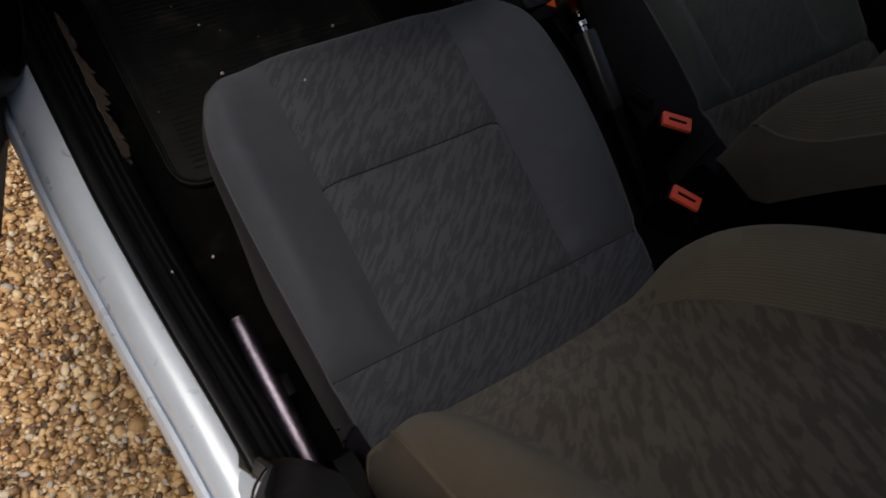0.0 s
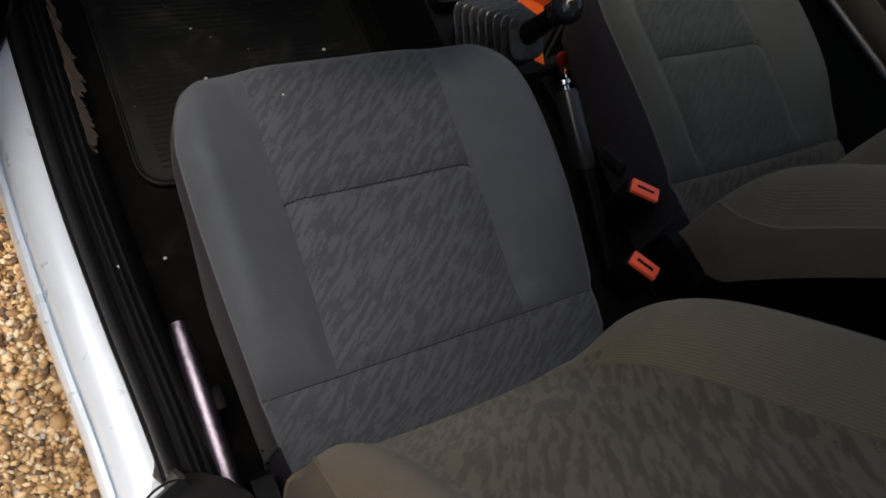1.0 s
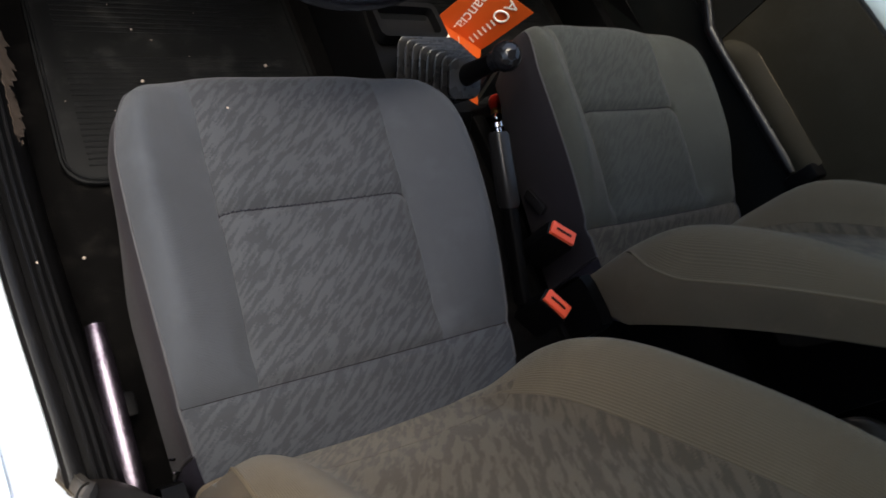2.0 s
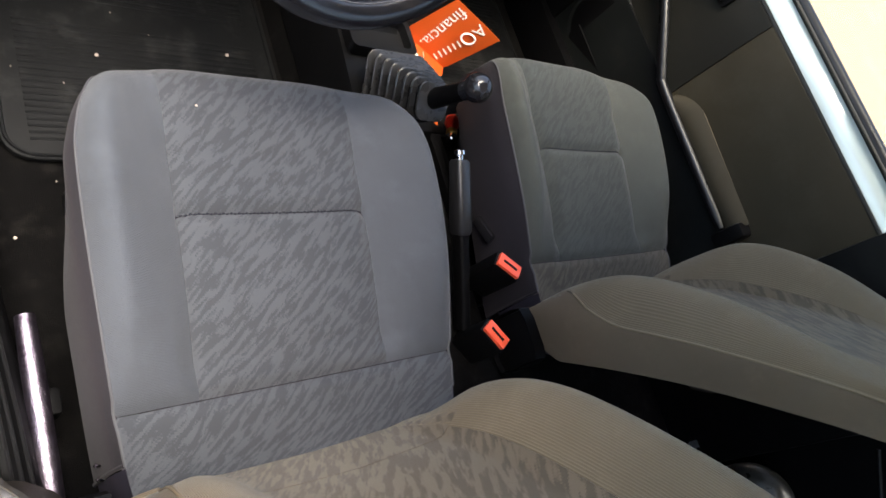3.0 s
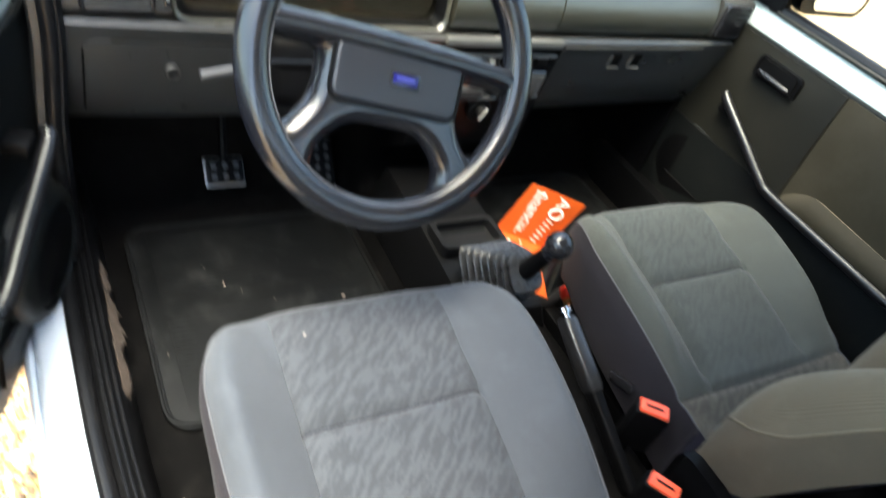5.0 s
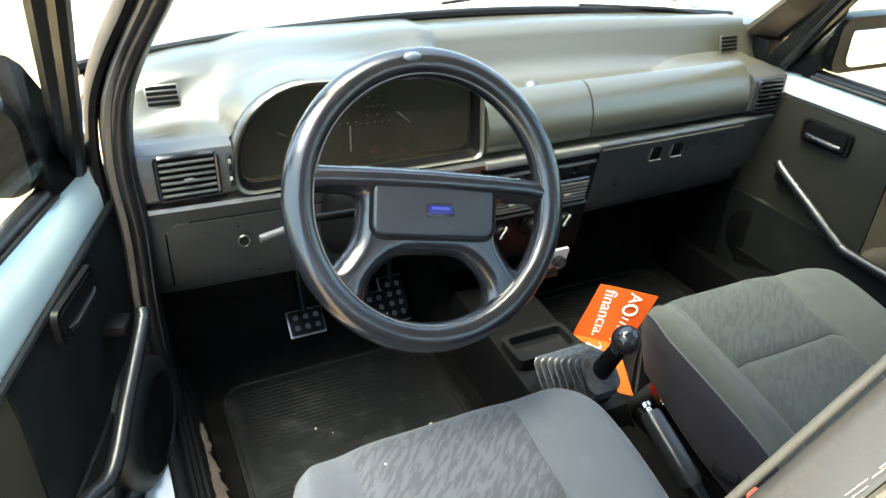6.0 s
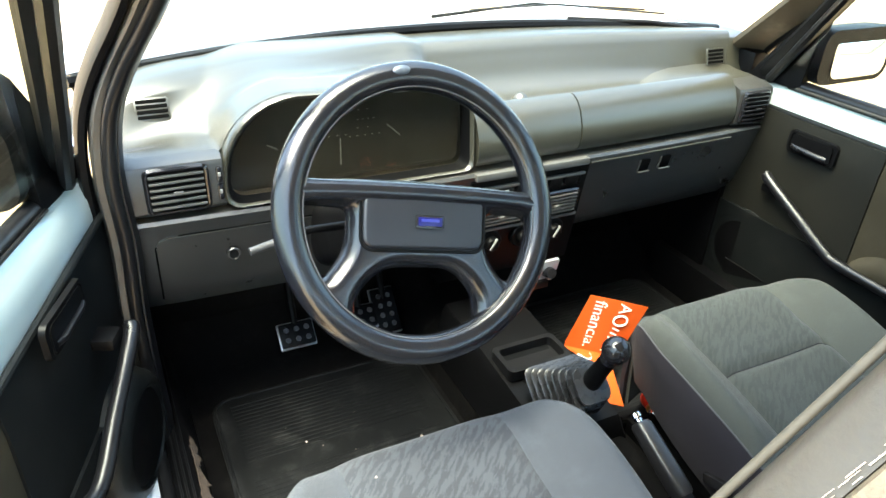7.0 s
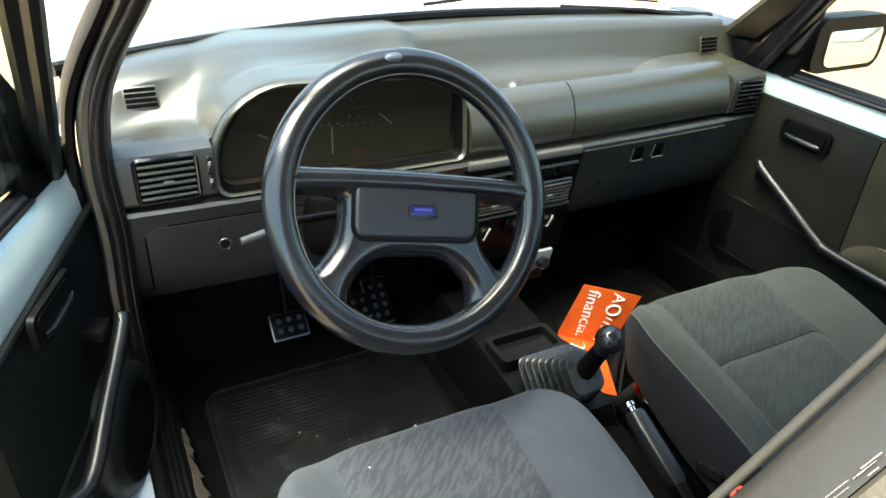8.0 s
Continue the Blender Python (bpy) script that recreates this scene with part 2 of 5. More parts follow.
# sheenless black that paints the shade of recesses onto solid parts
RECESS_SHADE = mat("recess_shade", (0.003, 0.003, 0.003), 0.95, var=0.1, bump=0.0, spec=0.02)
FLAP = mat("dark_seat_flap", (0.012, 0.011, 0.018), 0.8, var=0.3, scale=40, bump=0.5, fine=300, spec=0.2)
RAIL = mat("rail_plastic", (0.006, 0.006, 0.007), 0.30, var=0.1, bump=0.02, spec=0.4)
PITTED = mat("pitted_metal", (0.22, 0.19, 0.24), 0.34, metal=1.0, var=0.35, scale=160, bump=0.6, fine=500, dirt=(0.05, 0.03, 0.055), dirt_amt=0.9, dirt_scale=60)
LOWER_TRIM = mat("lower_pillar_plastic", (0.020, 0.016, 0.012), 0.6, var=0.3, scale=18, bump=0.4, fine=400, spec=0.3, dirt=(0.07, 0.05, 0.034), dirt_amt=0.45, dirt_scale=16)
SLAT = mat("vent_slat_plastic", (0.075, 0.075, 0.073), 0.38, var=0.1, scale=30, bump=0.1)
STALK = mat("stalk_plastic", (0.035, 0.035, 0.036), 0.5, var=0.2, bump=0.1)
PLATE = mat("worn_metal_plate", (0.40, 0.40, 0.41), 0.45, metal=0.3, var=0.15, bump=0.1)
LENS = glass("instrument_lens", (0.75, 0.74, 0.70), 0.05)
MIRROR = mat("mirror_glass", (0.9, 0.9, 0.92), 0.02, metal=1.0, var=0.0, bump=0.0)


# ---- mesh helpers ----
def part(name, bm, material, parent=None, label="", sharp=40, uv=None):
    me = bpy.data.meshes.new(name)
    bmesh.ops.recalc_face_normals(bm, faces=bm.faces)
    bm.to_mesh(me)
    bm.free()
    me.shade_smooth()
    me.set_sharp_from_angle(angle=radians(sharp))
    me.materials.append(material)
    ob = new(name, me)
    if parent:
        ob.parent = parent
    if label:
        tagged(ob, label)
    return ob


def thing(name, label, category, group="", kind="", at=(0, 0, 0)):
    ob = new(name)
    ob.location = at
    return tagged(ob, label, category, group, kind)


def loft(rings, closed=True, caps=True, bm=None):
    bm = bm or bmesh.new()
    vs = [[bm.verts.new(p) for p in r] for r in rings]
    n = len(rings[0])
    for a, b in zip(vs, vs[1:]):
        for i in range(n if closed else n - 1):
            j = (i + 1) % n
            bm.faces.new((a[i], a[j], b[j], b[i]))
    if caps and closed:
        bm.faces.new(vs[0][::-1])
        bm.faces.new(vs[-1])
    return bm


def tube(pts, r, n=12, closed=False, bm=None, flat=1.0):
    pts = [Vector(p) for p in pts]
    rings, side = [], None
    for i, p in enumerate(pts):
        a = pts[i - 1] if i or closed else p
        b = pts[(i + 1) % len(pts)] if i + 1 < len(pts) or closed else p
        d = (b - a).normalized()
        if side is None:
            side = d.orthogonal().normalized()
        side = (side - d * side.dot(d)).normalized()
        up = d.cross(side)
        rad = r[i] if isinstance(r, (list, tuple)) else r
        rings.append([p + side * (rad * math.cos(2 * math.pi * k / n)) + up * (rad * flat * math.sin(2 * math.pi * k / n)) for k in range(n)])
    if closed:
        rings.append(rings[0])
        bm = loft(rings, True, False, bm)
        bmesh.ops.remove_doubles(bm, verts=bm.verts, dist=1e-6)
        return bm
    return loft(rings, True, True, bm)


def rbox(size, r=0.004, m=None, seg=2, taper=1.0, bm=None):
    """A box with rounded edges; taper narrows its top."""
    part_bm = bmesh.new()
    bmesh.ops.create_cube(part_bm, size=1)
    for v in part_bm.verts:
        k = taper if v.co.z > 0 else 1
        v.co = Vector((v.co.x * size[0] * k, v.co.y * size[1] * k, v.co.z * size[2]))
    if r:
        bmesh.ops.bevel(part_bm, geom=part_bm.edges[:], offset=r, segments=seg, profile=0.6, affect='EDGES')
    if m is not None:
        bmesh.ops.transform(part_bm, matrix=m, verts=part_bm.verts)
    if bm is None:
        return part_bm
    me = bpy.data.meshes.new("tmp")
    part_bm.to_mesh(me)
    part_bm.free()
    bm.from_mesh(me)
    bpy.data.meshes.remove(me)
    return bm


def prism(outline, depth, r=0.0, m=None, seg=2):
    """A flat outline (u, v) with thickness along w, front edges rounded."""
    bm = bmesh.new()
    n = len(outline)
    back = [bm.verts.new((u, v, 0)) for u, v in outline]
    front = [bm.verts.new((u, v, depth)) for u, v in outline]
    bm.faces.new(back[::-1])
    top = bm.faces.new(front)
    for i in range(n):
        bm.faces.new((back[i], back[(i + 1) % n], front[(i + 1) % n], front[i]))
    if r:
        bmesh.ops.bevel(bm, geom=list(top.edges), offset=r, segments=seg, profile=0.5, affect='EDGES')
    if m is not None:
        bmesh.ops.transform(bm, matrix=m, verts=bm.verts)
    return bm


def rrect(w, h, r, n=5, cx=0.0, cy=0.0):
    out = []
    for sx, sy, a0 in ((1, 1, 0), (-1, 1, 90), (-1, -1, 180), (1, -1, 270)):
        for k in range(n + 1):
            a = radians(a0 + 90 * k / n)
            out.append((cx + sx * (w / 2 - r) + r * math.cos(a), cy + sy * (h / 2 - r) + r * math.sin(a)))
    return out


def crom(keys, t):
    """Smooth interpolation through (t, value...) keys."""
    if t <= keys[0][0]:
        return np.array(keys[0][1:], float)
    if t >= keys[-1][0]:
        return np.array(keys[-1][1:], float)
    for i in range(len(keys) - 1):
        if keys[i][0] <= t <= keys[i + 1][0]:
            break
    p1, p2 = np.array(keys[i], float), np.array(keys[i + 1], float)
    p0 = np.array(keys[i - 1], float) if i else p1 - (p2 - p1)
    p3 = np.array(keys[i + 2], float) if i + 2 < len(keys) else p2 + (p2 - p1)
    h = p2[0] - p1[0]
    s = (t - p1[0]) / h
    m1 = (p2 - p0) / (p2[0] - p0[0]) * h
    m2 = (p3 - p1) / (p3[0] - p1[0]) * h
    v = (2 * s ** 3 - 3 * s ** 2 + 1) * p1 + (s ** 3 - 2 * s ** 2 + s) * m1 + (-2 * s ** 3 + 3 * s ** 2) * p2 + (s ** 3 - s ** 2) * m2
    return v[1:]


def patch(fn, u0, u1, v0, v1, nu, nv, thick=0.0, uvfn=None, inside=None):
    """A surface fn(u, v) over a range, with thickness inwards and a UV in metres."""
    bm = bmesh.new()
    uvl = bm.loops.layers.uv.new("UVMap")
    us, vs = np.linspace(u0, u1, nu + 1), np.linspace(v0, v1, nv + 1)
    P = [[Vector(fn(u, v)) for u in us] for v in vs]
    V = [[bm.verts.new(p) for p in r] for r in P]
    for j in range(nv):
        for i in range(nu):
            f = bm.faces.new((V[j][i], V[j][i + 1], V[j + 1][i + 1], V[j + 1][i]))
            for lp, (ii, jj) in zip(f.loops, ((i, j), (i + 1, j), (i + 1, j + 1), (i, j + 1))):
                lp[uvl].uv = uvfn(us[ii], vs[jj]) if uvfn else (us[ii], vs[jj])
    if thick:
        bm.normal_update()
        if inside is not None and sum((v.co - Vector(inside)).dot(v.normal) for r in V for v in r) < 0:
            thick = -thick
        W = [[bm.verts.new(v.co - v.normal * thick) for v in r] for r in V]
        for j in range(nv):
            for i in range(nu):
                f = bm.faces.new((W[j][i], W[j + 1][i], W[j + 1][i + 1], W[j][i + 1]))
                for lp, (ii, jj) in zip(f.loops, ((i, j), (i, j + 1), (i + 1, j + 1), (i + 1, j))):
                    lp[uvl].uv = uvfn(us[ii], vs[jj]) if uvfn else (us[ii], vs[jj])
        for j in range(nv):
            bm.faces.new((V[j][0], V[j + 1][0], W[j + 1][0], W[j][0]))
            bm.faces.new((V[j][nu], W[j][nu], W[j + 1][nu], V[j + 1][nu]))
        for i in range(nu):
            bm.faces.new((V[0][i], W[0][i], W[0][i + 1], V[0][i + 1]))
            bm.faces.new((V[nv][i], V[nv][i + 1], W[nv][i + 1], W[nv][i]))
    return bm


def axes(o, x, y, z):
    """The pose with these axes at o."""
    m = Matrix.Identity(4)
    for i, a in enumerate((x, y, z)):
        for k in range(3):
            m[k][i] = a[k]
    for k in range(3):
        m[k][3] = o[k]
    return m


FACE_REAR = axes((0, 0, 0), (1, 0, 0), (0, 0, 1), (0, -1, 0))   # u right, v up, w towards the rear


def at_rear(x, y, z, tilt=0.0):
    return Matrix.Translation((x, y, z)) @ pose(0, 0, 0, tilt, 0, 0) @ FACE_REAR


def words(text, size, m, material, parent, name="lettering", depth=0.0004):
    cu = bpy.data.curves.new(name, 'FONT')
    cu.body, cu.size, cu.extrude = text, size, depth
    cu.align_x, cu.align_y = 'LEFT', 'CENTER'
    tmp = bpy.data.objects.new(name, cu)
    scene.collection.objects.link(tmp)
    me = bpy.data.meshes.new_from_object(tmp.evaluated_get(bpy.context.evaluated_depsgraph_get()))
    bpy.data.objects.remove(tmp)
    me.materials.clear()
    me.materials.append(material)
    ob = new(name, me)
    ob.parent = parent
    ob.matrix_local = m
    return ob


# ---- ground ----
GRAVEL = mat("gravel_bed", (0.38, 0.26, 0.137), 0.9, var=0.75, scale=85, bump=1.0, fine=180, dirt=(0.43, 0.325, 0.195), dirt_amt=0.5, dirt_scale=3)
gb = bmesh.new()
bmesh.ops.create_grid(gb, x_segments=2, y_segments=2, size=400)
part("ground", gb, GRAVEL)
tagged(bpy.data.objects["ground"], "golden brown gravel ground round the car", "ground", kind="structure")


def pebbles():
    """Loose stones beside the sill, one joined mesh."""
    rng = np.random.default_rng(4)
    ico = bmesh.new()
    bmesh.ops.create_icosphere(ico, subdivisions=1, radius=1)
    base = np.array([v.co[:] for v in ico.verts])
    tri = np.array([[v.index for v in f.verts] for f in ico.faces])
    ico.free()
    n = 46000
    x = rng.uniform(-1.45, -0.55, n)
    y = rng.uniform(-0.15, 1.35, n)
    edge = np.minimum(np.minimum(x + 1.45, y + 0.15), 1.35 - y) / 0.22
    keep = rng.uniform(0, 1, n) < edge + 0.12
    x, y = x[keep], y[keep]
    n = len(x)
    r = rng.lognormal(math.log(0.0044), 0.30, n)
    z = r * 0.35 + rng.uniform(0, 0.005, n)
    verts = np.empty((n, len(base), 3))
    a, b = rng.uniform(0, 6.28, n), rng.normal(0, 0.35, n)
    sx, sy, sz = r * rng.uniform(0.9, 1.5, n), r * rng.uniform(0.7, 1.0, n), r * rng.uniform(0.45, 0.75, n)
    bx = base[None] * (1 + rng.uniform(-0.16, 0.16, (n, len(base), 1)))
    px, py, pz = bx[..., 0] * sx[:, None], bx[..., 1] * sy[:, None], bx[..., 2] * sz[:, None]
    py, pz = py * np.cos(b)[:, None] - pz * np.sin(b)[:, None], py * np.sin(b)[:, None] + pz * np.cos(b)[:, None]
    verts[..., 0] = px * np.cos(a)[:, None] - py * np.sin(a)[:, None] + x[:, None]
    verts[..., 1] = px * np.sin(a)[:, None] + py * np.cos(a)[:, None] + y[:, None]
    verts[..., 2] = pz + z[:, None]
    faces = (tri[None] + np.arange(n)[:, None, None] * len(base)).reshape(-1, 3)
    me = bpy.data.meshes.new("gravel")
    me.from_pydata(verts.reshape(-1, 3).tolist(), [], faces.tolist())
    me.shade_smooth()
    m = bpy.data.materials.new("pebble_stone")
    m.use_nodes = True
    nt = m.node_tree
    bs = nt.nodes["Principled BSDF"]
    bs.inputs["Roughness"].default_value = 0.6
    geo = nt.nodes.new("ShaderNodeNewGeometry")
    ramp = nt.nodes.new("ShaderNodeValToRGB")
    cols = [(0.0, (0.06, 0.04, 0.025)), (0.18, (0.27, 0.14, 0.055)), (0.45, (0.52, 0.31, 0.125)), (0.7, (0.66, 0.43, 0.19)), (0.9, (0.78, 0.62, 0.38)), (1.0, (0.40, 0.37, 0.32))]
    ramp.color_ramp.elements[0].position, ramp.color_ramp.elements[0].color = cols[0][0], (*cols[0][1], 1)
    ramp.color_ramp.elements[1].position, ramp.color_ramp.elements[1].color = cols[-1][0], (*cols[-1][1], 1)
    for p, c in cols[1:-1]:
        e = ramp.color_ramp.elements.new(p)
        e.color = (*c, 1)
    nt.links.new(geo.outputs["Random Per Island"], ramp.inputs[0])
    ns = nt.nodes.new("ShaderNodeTexNoise")
    ns.inputs["Scale"].default_value = 250
    mx = nt.nodes.new("ShaderNodeMix")
    mx.data_type, mx.blend_type = 'RGBA', 'OVERLAY'
    mx.inputs[0].default_value = 0.6
    nt.links.new(ramp.outputs[0], mx.inputs[6])
    nt.links.new(ns.outputs["Fac"], mx.inputs[7])
    nt.links.new(mx.outputs[2], bs.inputs["Base Color"])
    me.materials.append(m)
    tagged(new("gravel", me), "loose golden brown gravel stones beside the car", "gravel", kind="stuff")


pebbles()

# ---- car body ----
car = thing("car", "silver hatchback with dark grey cabin, driver's door standing open", "car")


def sweep_y(profile, ys, shift):
    """A closed (x, z) profile carried along y, moved sideways and up by shift(y)."""
    return loft([[(x + shift(y)[0], y, z + shift(y)[1]) for x, z in profile] for y in ys])


def sill_shift(y):
    return (crom([(-0.2, 0.040), (0.10, 0.030), (0.30, 0.014), (0.50, 0.003), (1.1, -0.004)], y)[0], 0.0)


ys = np.linspace(-0.15, 1.0, 24)
part("sill", sweep_y([(-0.700, 0.17), (-0.709, 0.25), (-0.709, 0.312), (-0.706, 0.321), (-0.702, 0.325), (-0.697, 0.323), (-0.695, 0.315), (-0.693, 0.330), (-0.690, 0.339), (-0.686, 0.344), (-0.672, 0.349), (-0.655, 0.350), (-0.649, 0.347), (-0.642, 0.30), (-0.642, 0.17)], ys, sill_shift), PAINT, car, "silver painted door sill with scuffed lip")
part("sill_seal", tube([(-0.642 + sill_shift(y)[0], y, 0.352) for y in ys], 0.010, 10, flat=1.2), RUBBER, car, "black rubber door seal on the sill")
for dx, dz in ((0.010, 0.356), (0.018, 0.3565), (0.027, 0.352)):
    part("sill_rib", tube([(-0.634 + dx + sill_shift(y)[0], y, dz) for y in ys], 0.0022, 6), RUBBER, car)
part("sill_cover", sweep_y([(-0.634, 0.30), (-0.632, 0.350), (-0.622, 0.356), (-0.600, 0.348), (-0.592, 0.335), (-0.580, 0.27), (-0.575, 0.24), (-0.634, 0.24)], ys, sill_shift), BLACK, car, "black plastic sill cover, dusty")

# floor with its tunnel
fl = [(-0.63, 0.20), (-0.63, 0.262), (-0.56, 0.250), (-0.16, 0.248), (-0.115, 0.262), (-0.095, 0.33), (-0.06, 0.355), (0.06, 0.355), (0.095, 0.33), (0.115, 0.262), (0.16, 0.248), (0.56, 0.250), (0.63, 0.262), (0.63, 0.20)]
rings = []
for y in np.linspace(-1.3, 1.12, 30):
    lift = max(0.0, y - 1.02) * 0.8
    rings.append([(x, y, z + (lift if z > 0.22 else 0)) for x, z in fl])
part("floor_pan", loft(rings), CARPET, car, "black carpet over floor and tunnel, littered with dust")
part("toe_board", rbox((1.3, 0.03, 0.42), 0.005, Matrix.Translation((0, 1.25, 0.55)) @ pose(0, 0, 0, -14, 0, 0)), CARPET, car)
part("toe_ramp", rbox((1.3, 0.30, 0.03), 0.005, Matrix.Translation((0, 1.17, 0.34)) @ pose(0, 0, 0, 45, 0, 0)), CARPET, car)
for sx in (-1, 1):
    part("kick_panel", rbox((0.02, 0.34, 0.55), 0.006, Matrix.Translation((sx * 0.632, 1.03, 0.50))), BLACK, car)
# passenger-side sill and B-pillar
part("sill", sweep_y([(0.70, 0.17), (0.706, 0.32), (0.66, 0.348), (0.60, 0.345), (0.585, 0.25), (0.62, 0.17)], ys, lambda y: (0, 0)), BLACK, car)


def pillar(side, pts, prof, name, material, label=""):
    """A post: an outline (inwards, forwards) carried along pts."""
    rings = []
    for p in pts:
        rings.append([(side * (p[0] - i), p[1] + j, p[2]) for i, j in prof])
    return part(name, loft(rings), material, car, label)


# B-pillar: below the belt it rises from the sill, above it leans inwards
BP = [(0.618, 0.125, 0.345), (0.606, 0.100, 0.36), (0.602, 0.082, 0.40), (0.606, 0.066, 0.48), (0.618, 0.046, 0.60), (0.634, 0.020, 0.72), (0.645, -0.020, 0.84), (0.637, -0.060, 0.92), (0.601, -0.081, 0.985), (0.555, -0.097, 1.067), (0.509, -0.113, 1.150), (0.463, -0.129, 1.232), (0.41, -0.148, 1.325)]
for side in (-1, 1):
    # jamb face carries painted shade, far darker than the silver body
    pillar(side, BP, [(-0.0045, -0.0048), (-0.009, -0.0080), (-0.0125, -0.0145), (-0.0130, -0.0170), (0.0, -0.0170), (0.0, -0.0048)], "pillar_jamb", JAMB, "worn door jamb face, shade put into its dark colour")
    pillar(side, BP, [(-0.0129, -0.0172), (-0.0142, -0.0180), (-0.0142, -0.0210), (-0.0130, -0.0218), (0.0, -0.0218), (0.0, -0.0172)], "jamb_strip", TRIM_BROWN, "brown strip along the jamb")
    pillar(side, BP, [(-0.0125, -0.0240), (-0.016, -0.0255), (-0.024, -0.042), (-0.030, -0.115), (0.004, -0.115), (0.004, -0.0240)], "b_pillar", PAINT, "silver painted door pillar")
    chips = bmesh.new()
    rs = random.Random(7)
    for k in range(520):
        t = rs.uniform(7.0, len(BP) - 2.0)
        p = crom([(i, *q) for i, q in enumerate(BP)], t)
        ln = rs.uniform(0.0012, 0.0045) if k % 3 == 0 else rs.uniform(0.0001, 0.0005)
        rbox((0.00012, rs.uniform(0.00005, 0.00022), ln), 0, Matrix.Translation((side * (p[0] + 0.0131), p[1] - 0.0158 + rs.gauss(0, 0.0005), p[2])) @ pose(0, 0, 0, 12, side * -28, 0), 1, bm=chips)
    part("paint_chips", chips, FLECK, car, "bright scratches along the jamb")
    seal_path = [(side * (x + 0.0065), y - 0.0037, z) for x, y, z in BP]
    part("pillar_seal", tube([crom([(i, *p) for i, p in enumerate(seal_path)], t) for t in np.linspace(0, len(BP) - 1, 48)], 0.0009, 10), EDGE, car, "faded yellowish rubber door seal on the pillar")
    pillar(side, [(x - 0.002, y - 0.015, z) for x, y, z in BP[1:]], [(0.0, 0.0), (0.008, -0.006), (0.010, -0.020), (0.010, -0.16), (-0.008, -0.16)], "pillar_trim", LOWER_TRIM, "brown plastic pillar trim")
    pillar(side, BP[1:7], [(0.0, -0.012), (0.022, -0.018), (0.045, -0.034), (0.050, -0.15), (0.0, -0.15)], "lower_trim", LOWER_TRIM, "brown lower pillar trim")
# quarter panels, rear and roof close the shell
for side in (-1, 1):
    rings = []
    for z, x in ((0.17, 0.70), (0.40, 0.715), (0.72, 0.722), (0.84, 0.705)):
        rings.append([(side * x, -0.03, z), (side * x, -1.35, z), (side * (x - 0.05), -1.35, z), (side * (x - 0.05), -0.12, z)])
    part("quarter_panel", loft(rings), PAINT, car)
    rings = []
    for z, x, y in ((0.845, 0.70, -0.13), (1.32, 0.43, -0.22)):
        rings.append([(side * x, y, z), (side * x, -1.15, z), (side * (x - 0.006), -1.15, z), (side * (x - 0.006), y, z)])
    g = part("quarter_glass", loft(rings), GLASS_DIMMED, car)
for side in (-1, 1):
    part("rear_side_trim", rbox((0.012, 1.15, 0.62), 0.004, Matrix.Translation((side * 0.636, -0.745, 0.535))), BLACK, car, "dark rear side lining")
    rl = bmesh.new()
    bmesh.ops.create_uvsphere(rl, u_segments=24, v_segments=14, radius=1, matrix=Matrix.Translation((side * 0.605, -0.285, 0.362)) @ Matrix.Diagonal((0.045, 0.075, 0.085, 1)))
    part("rear_side_bulge", rl, PLASTIC, car, "rounded grey bulge of the rear side lining")
    part("lining_edge", tube([(side * 0.626, -0.236, 0.617), (side * 0.626, -0.35, 0.573), (side * 0.626, -0.60, 0.50)], 0.003, 8), DOORTRIM, car)
part("pillar_lining", rbox((0.010, 0.30, 0.50), 0.004, Matrix.Translation((0.590, -0.05, 0.56))), BLACK, car, "dark lining behind the passenger seat")
part("rear_panel", rbox((1.36, 0.05, 1.0), 0.01, Matrix.Translation((0, -1.40, 0.65))), PAINT, car)


def roof_pt(u, v):
    y = 0.47 - v * 1.85
    w = 0.455 + 0.085 * min(1.0, v / 0.18) ** 0.6
    return (u * w, y, 1.322 + crom([(0, 0.0), (0.2, 0.026), (0.5, 0.040), (1, 0.0)], v)[0] + 0.053 * (1 - u * u) ** 0.7)


part("roof", patch(roof_pt, -1, 1, 0, 1, 12, 14, 0.02), PAINT, car)
part("headliner", patch(lambda u, v: Vector(roof_pt(u, v)) - Vector((0, 0, 0.03)), -0.97, 0.97, 0.01, 0.99, 12, 14, 0.006), HEADLINER, car)

# A-pillars: from the dash corners up to the header
AP = [(0.690, 1.01, 0.80), (0.657, 0.95, 0.859), (0.634, 0.875, 0.92), (0.61, 0.80, 0.98), (0.53, 0.625, 1.145), (0.435, 0.42, 1.34)]
# passenger side
pillar(1, AP, [(0.0, 0.004), (-0.003, -0.002), (-0.024, -0.014), (-0.045, -0.036), (-0.050, -0.045), (-0.085, -0.040), (-0.035, 0.02), (-0.004, 0.02)], "a_pillar", TRIM_BROWN, "brown windscreen pillar trim")
part("pillar_seal", tube([(x + 0.054, y - 0.050, z) for x, y, z in AP], 0.008, 10), BLACK, car)
part("pillar_foot", rbox((0.05, 0.12, 0.12), 0.010, Matrix.Translation((0.702, 0.965, 0.79))), BLACK, car)
part("hinge_post", rbox((0.05, 0.10, 0.52), 0.010, Matrix.Translation((0.652, 0.945, 0.52))), BLACK, car)
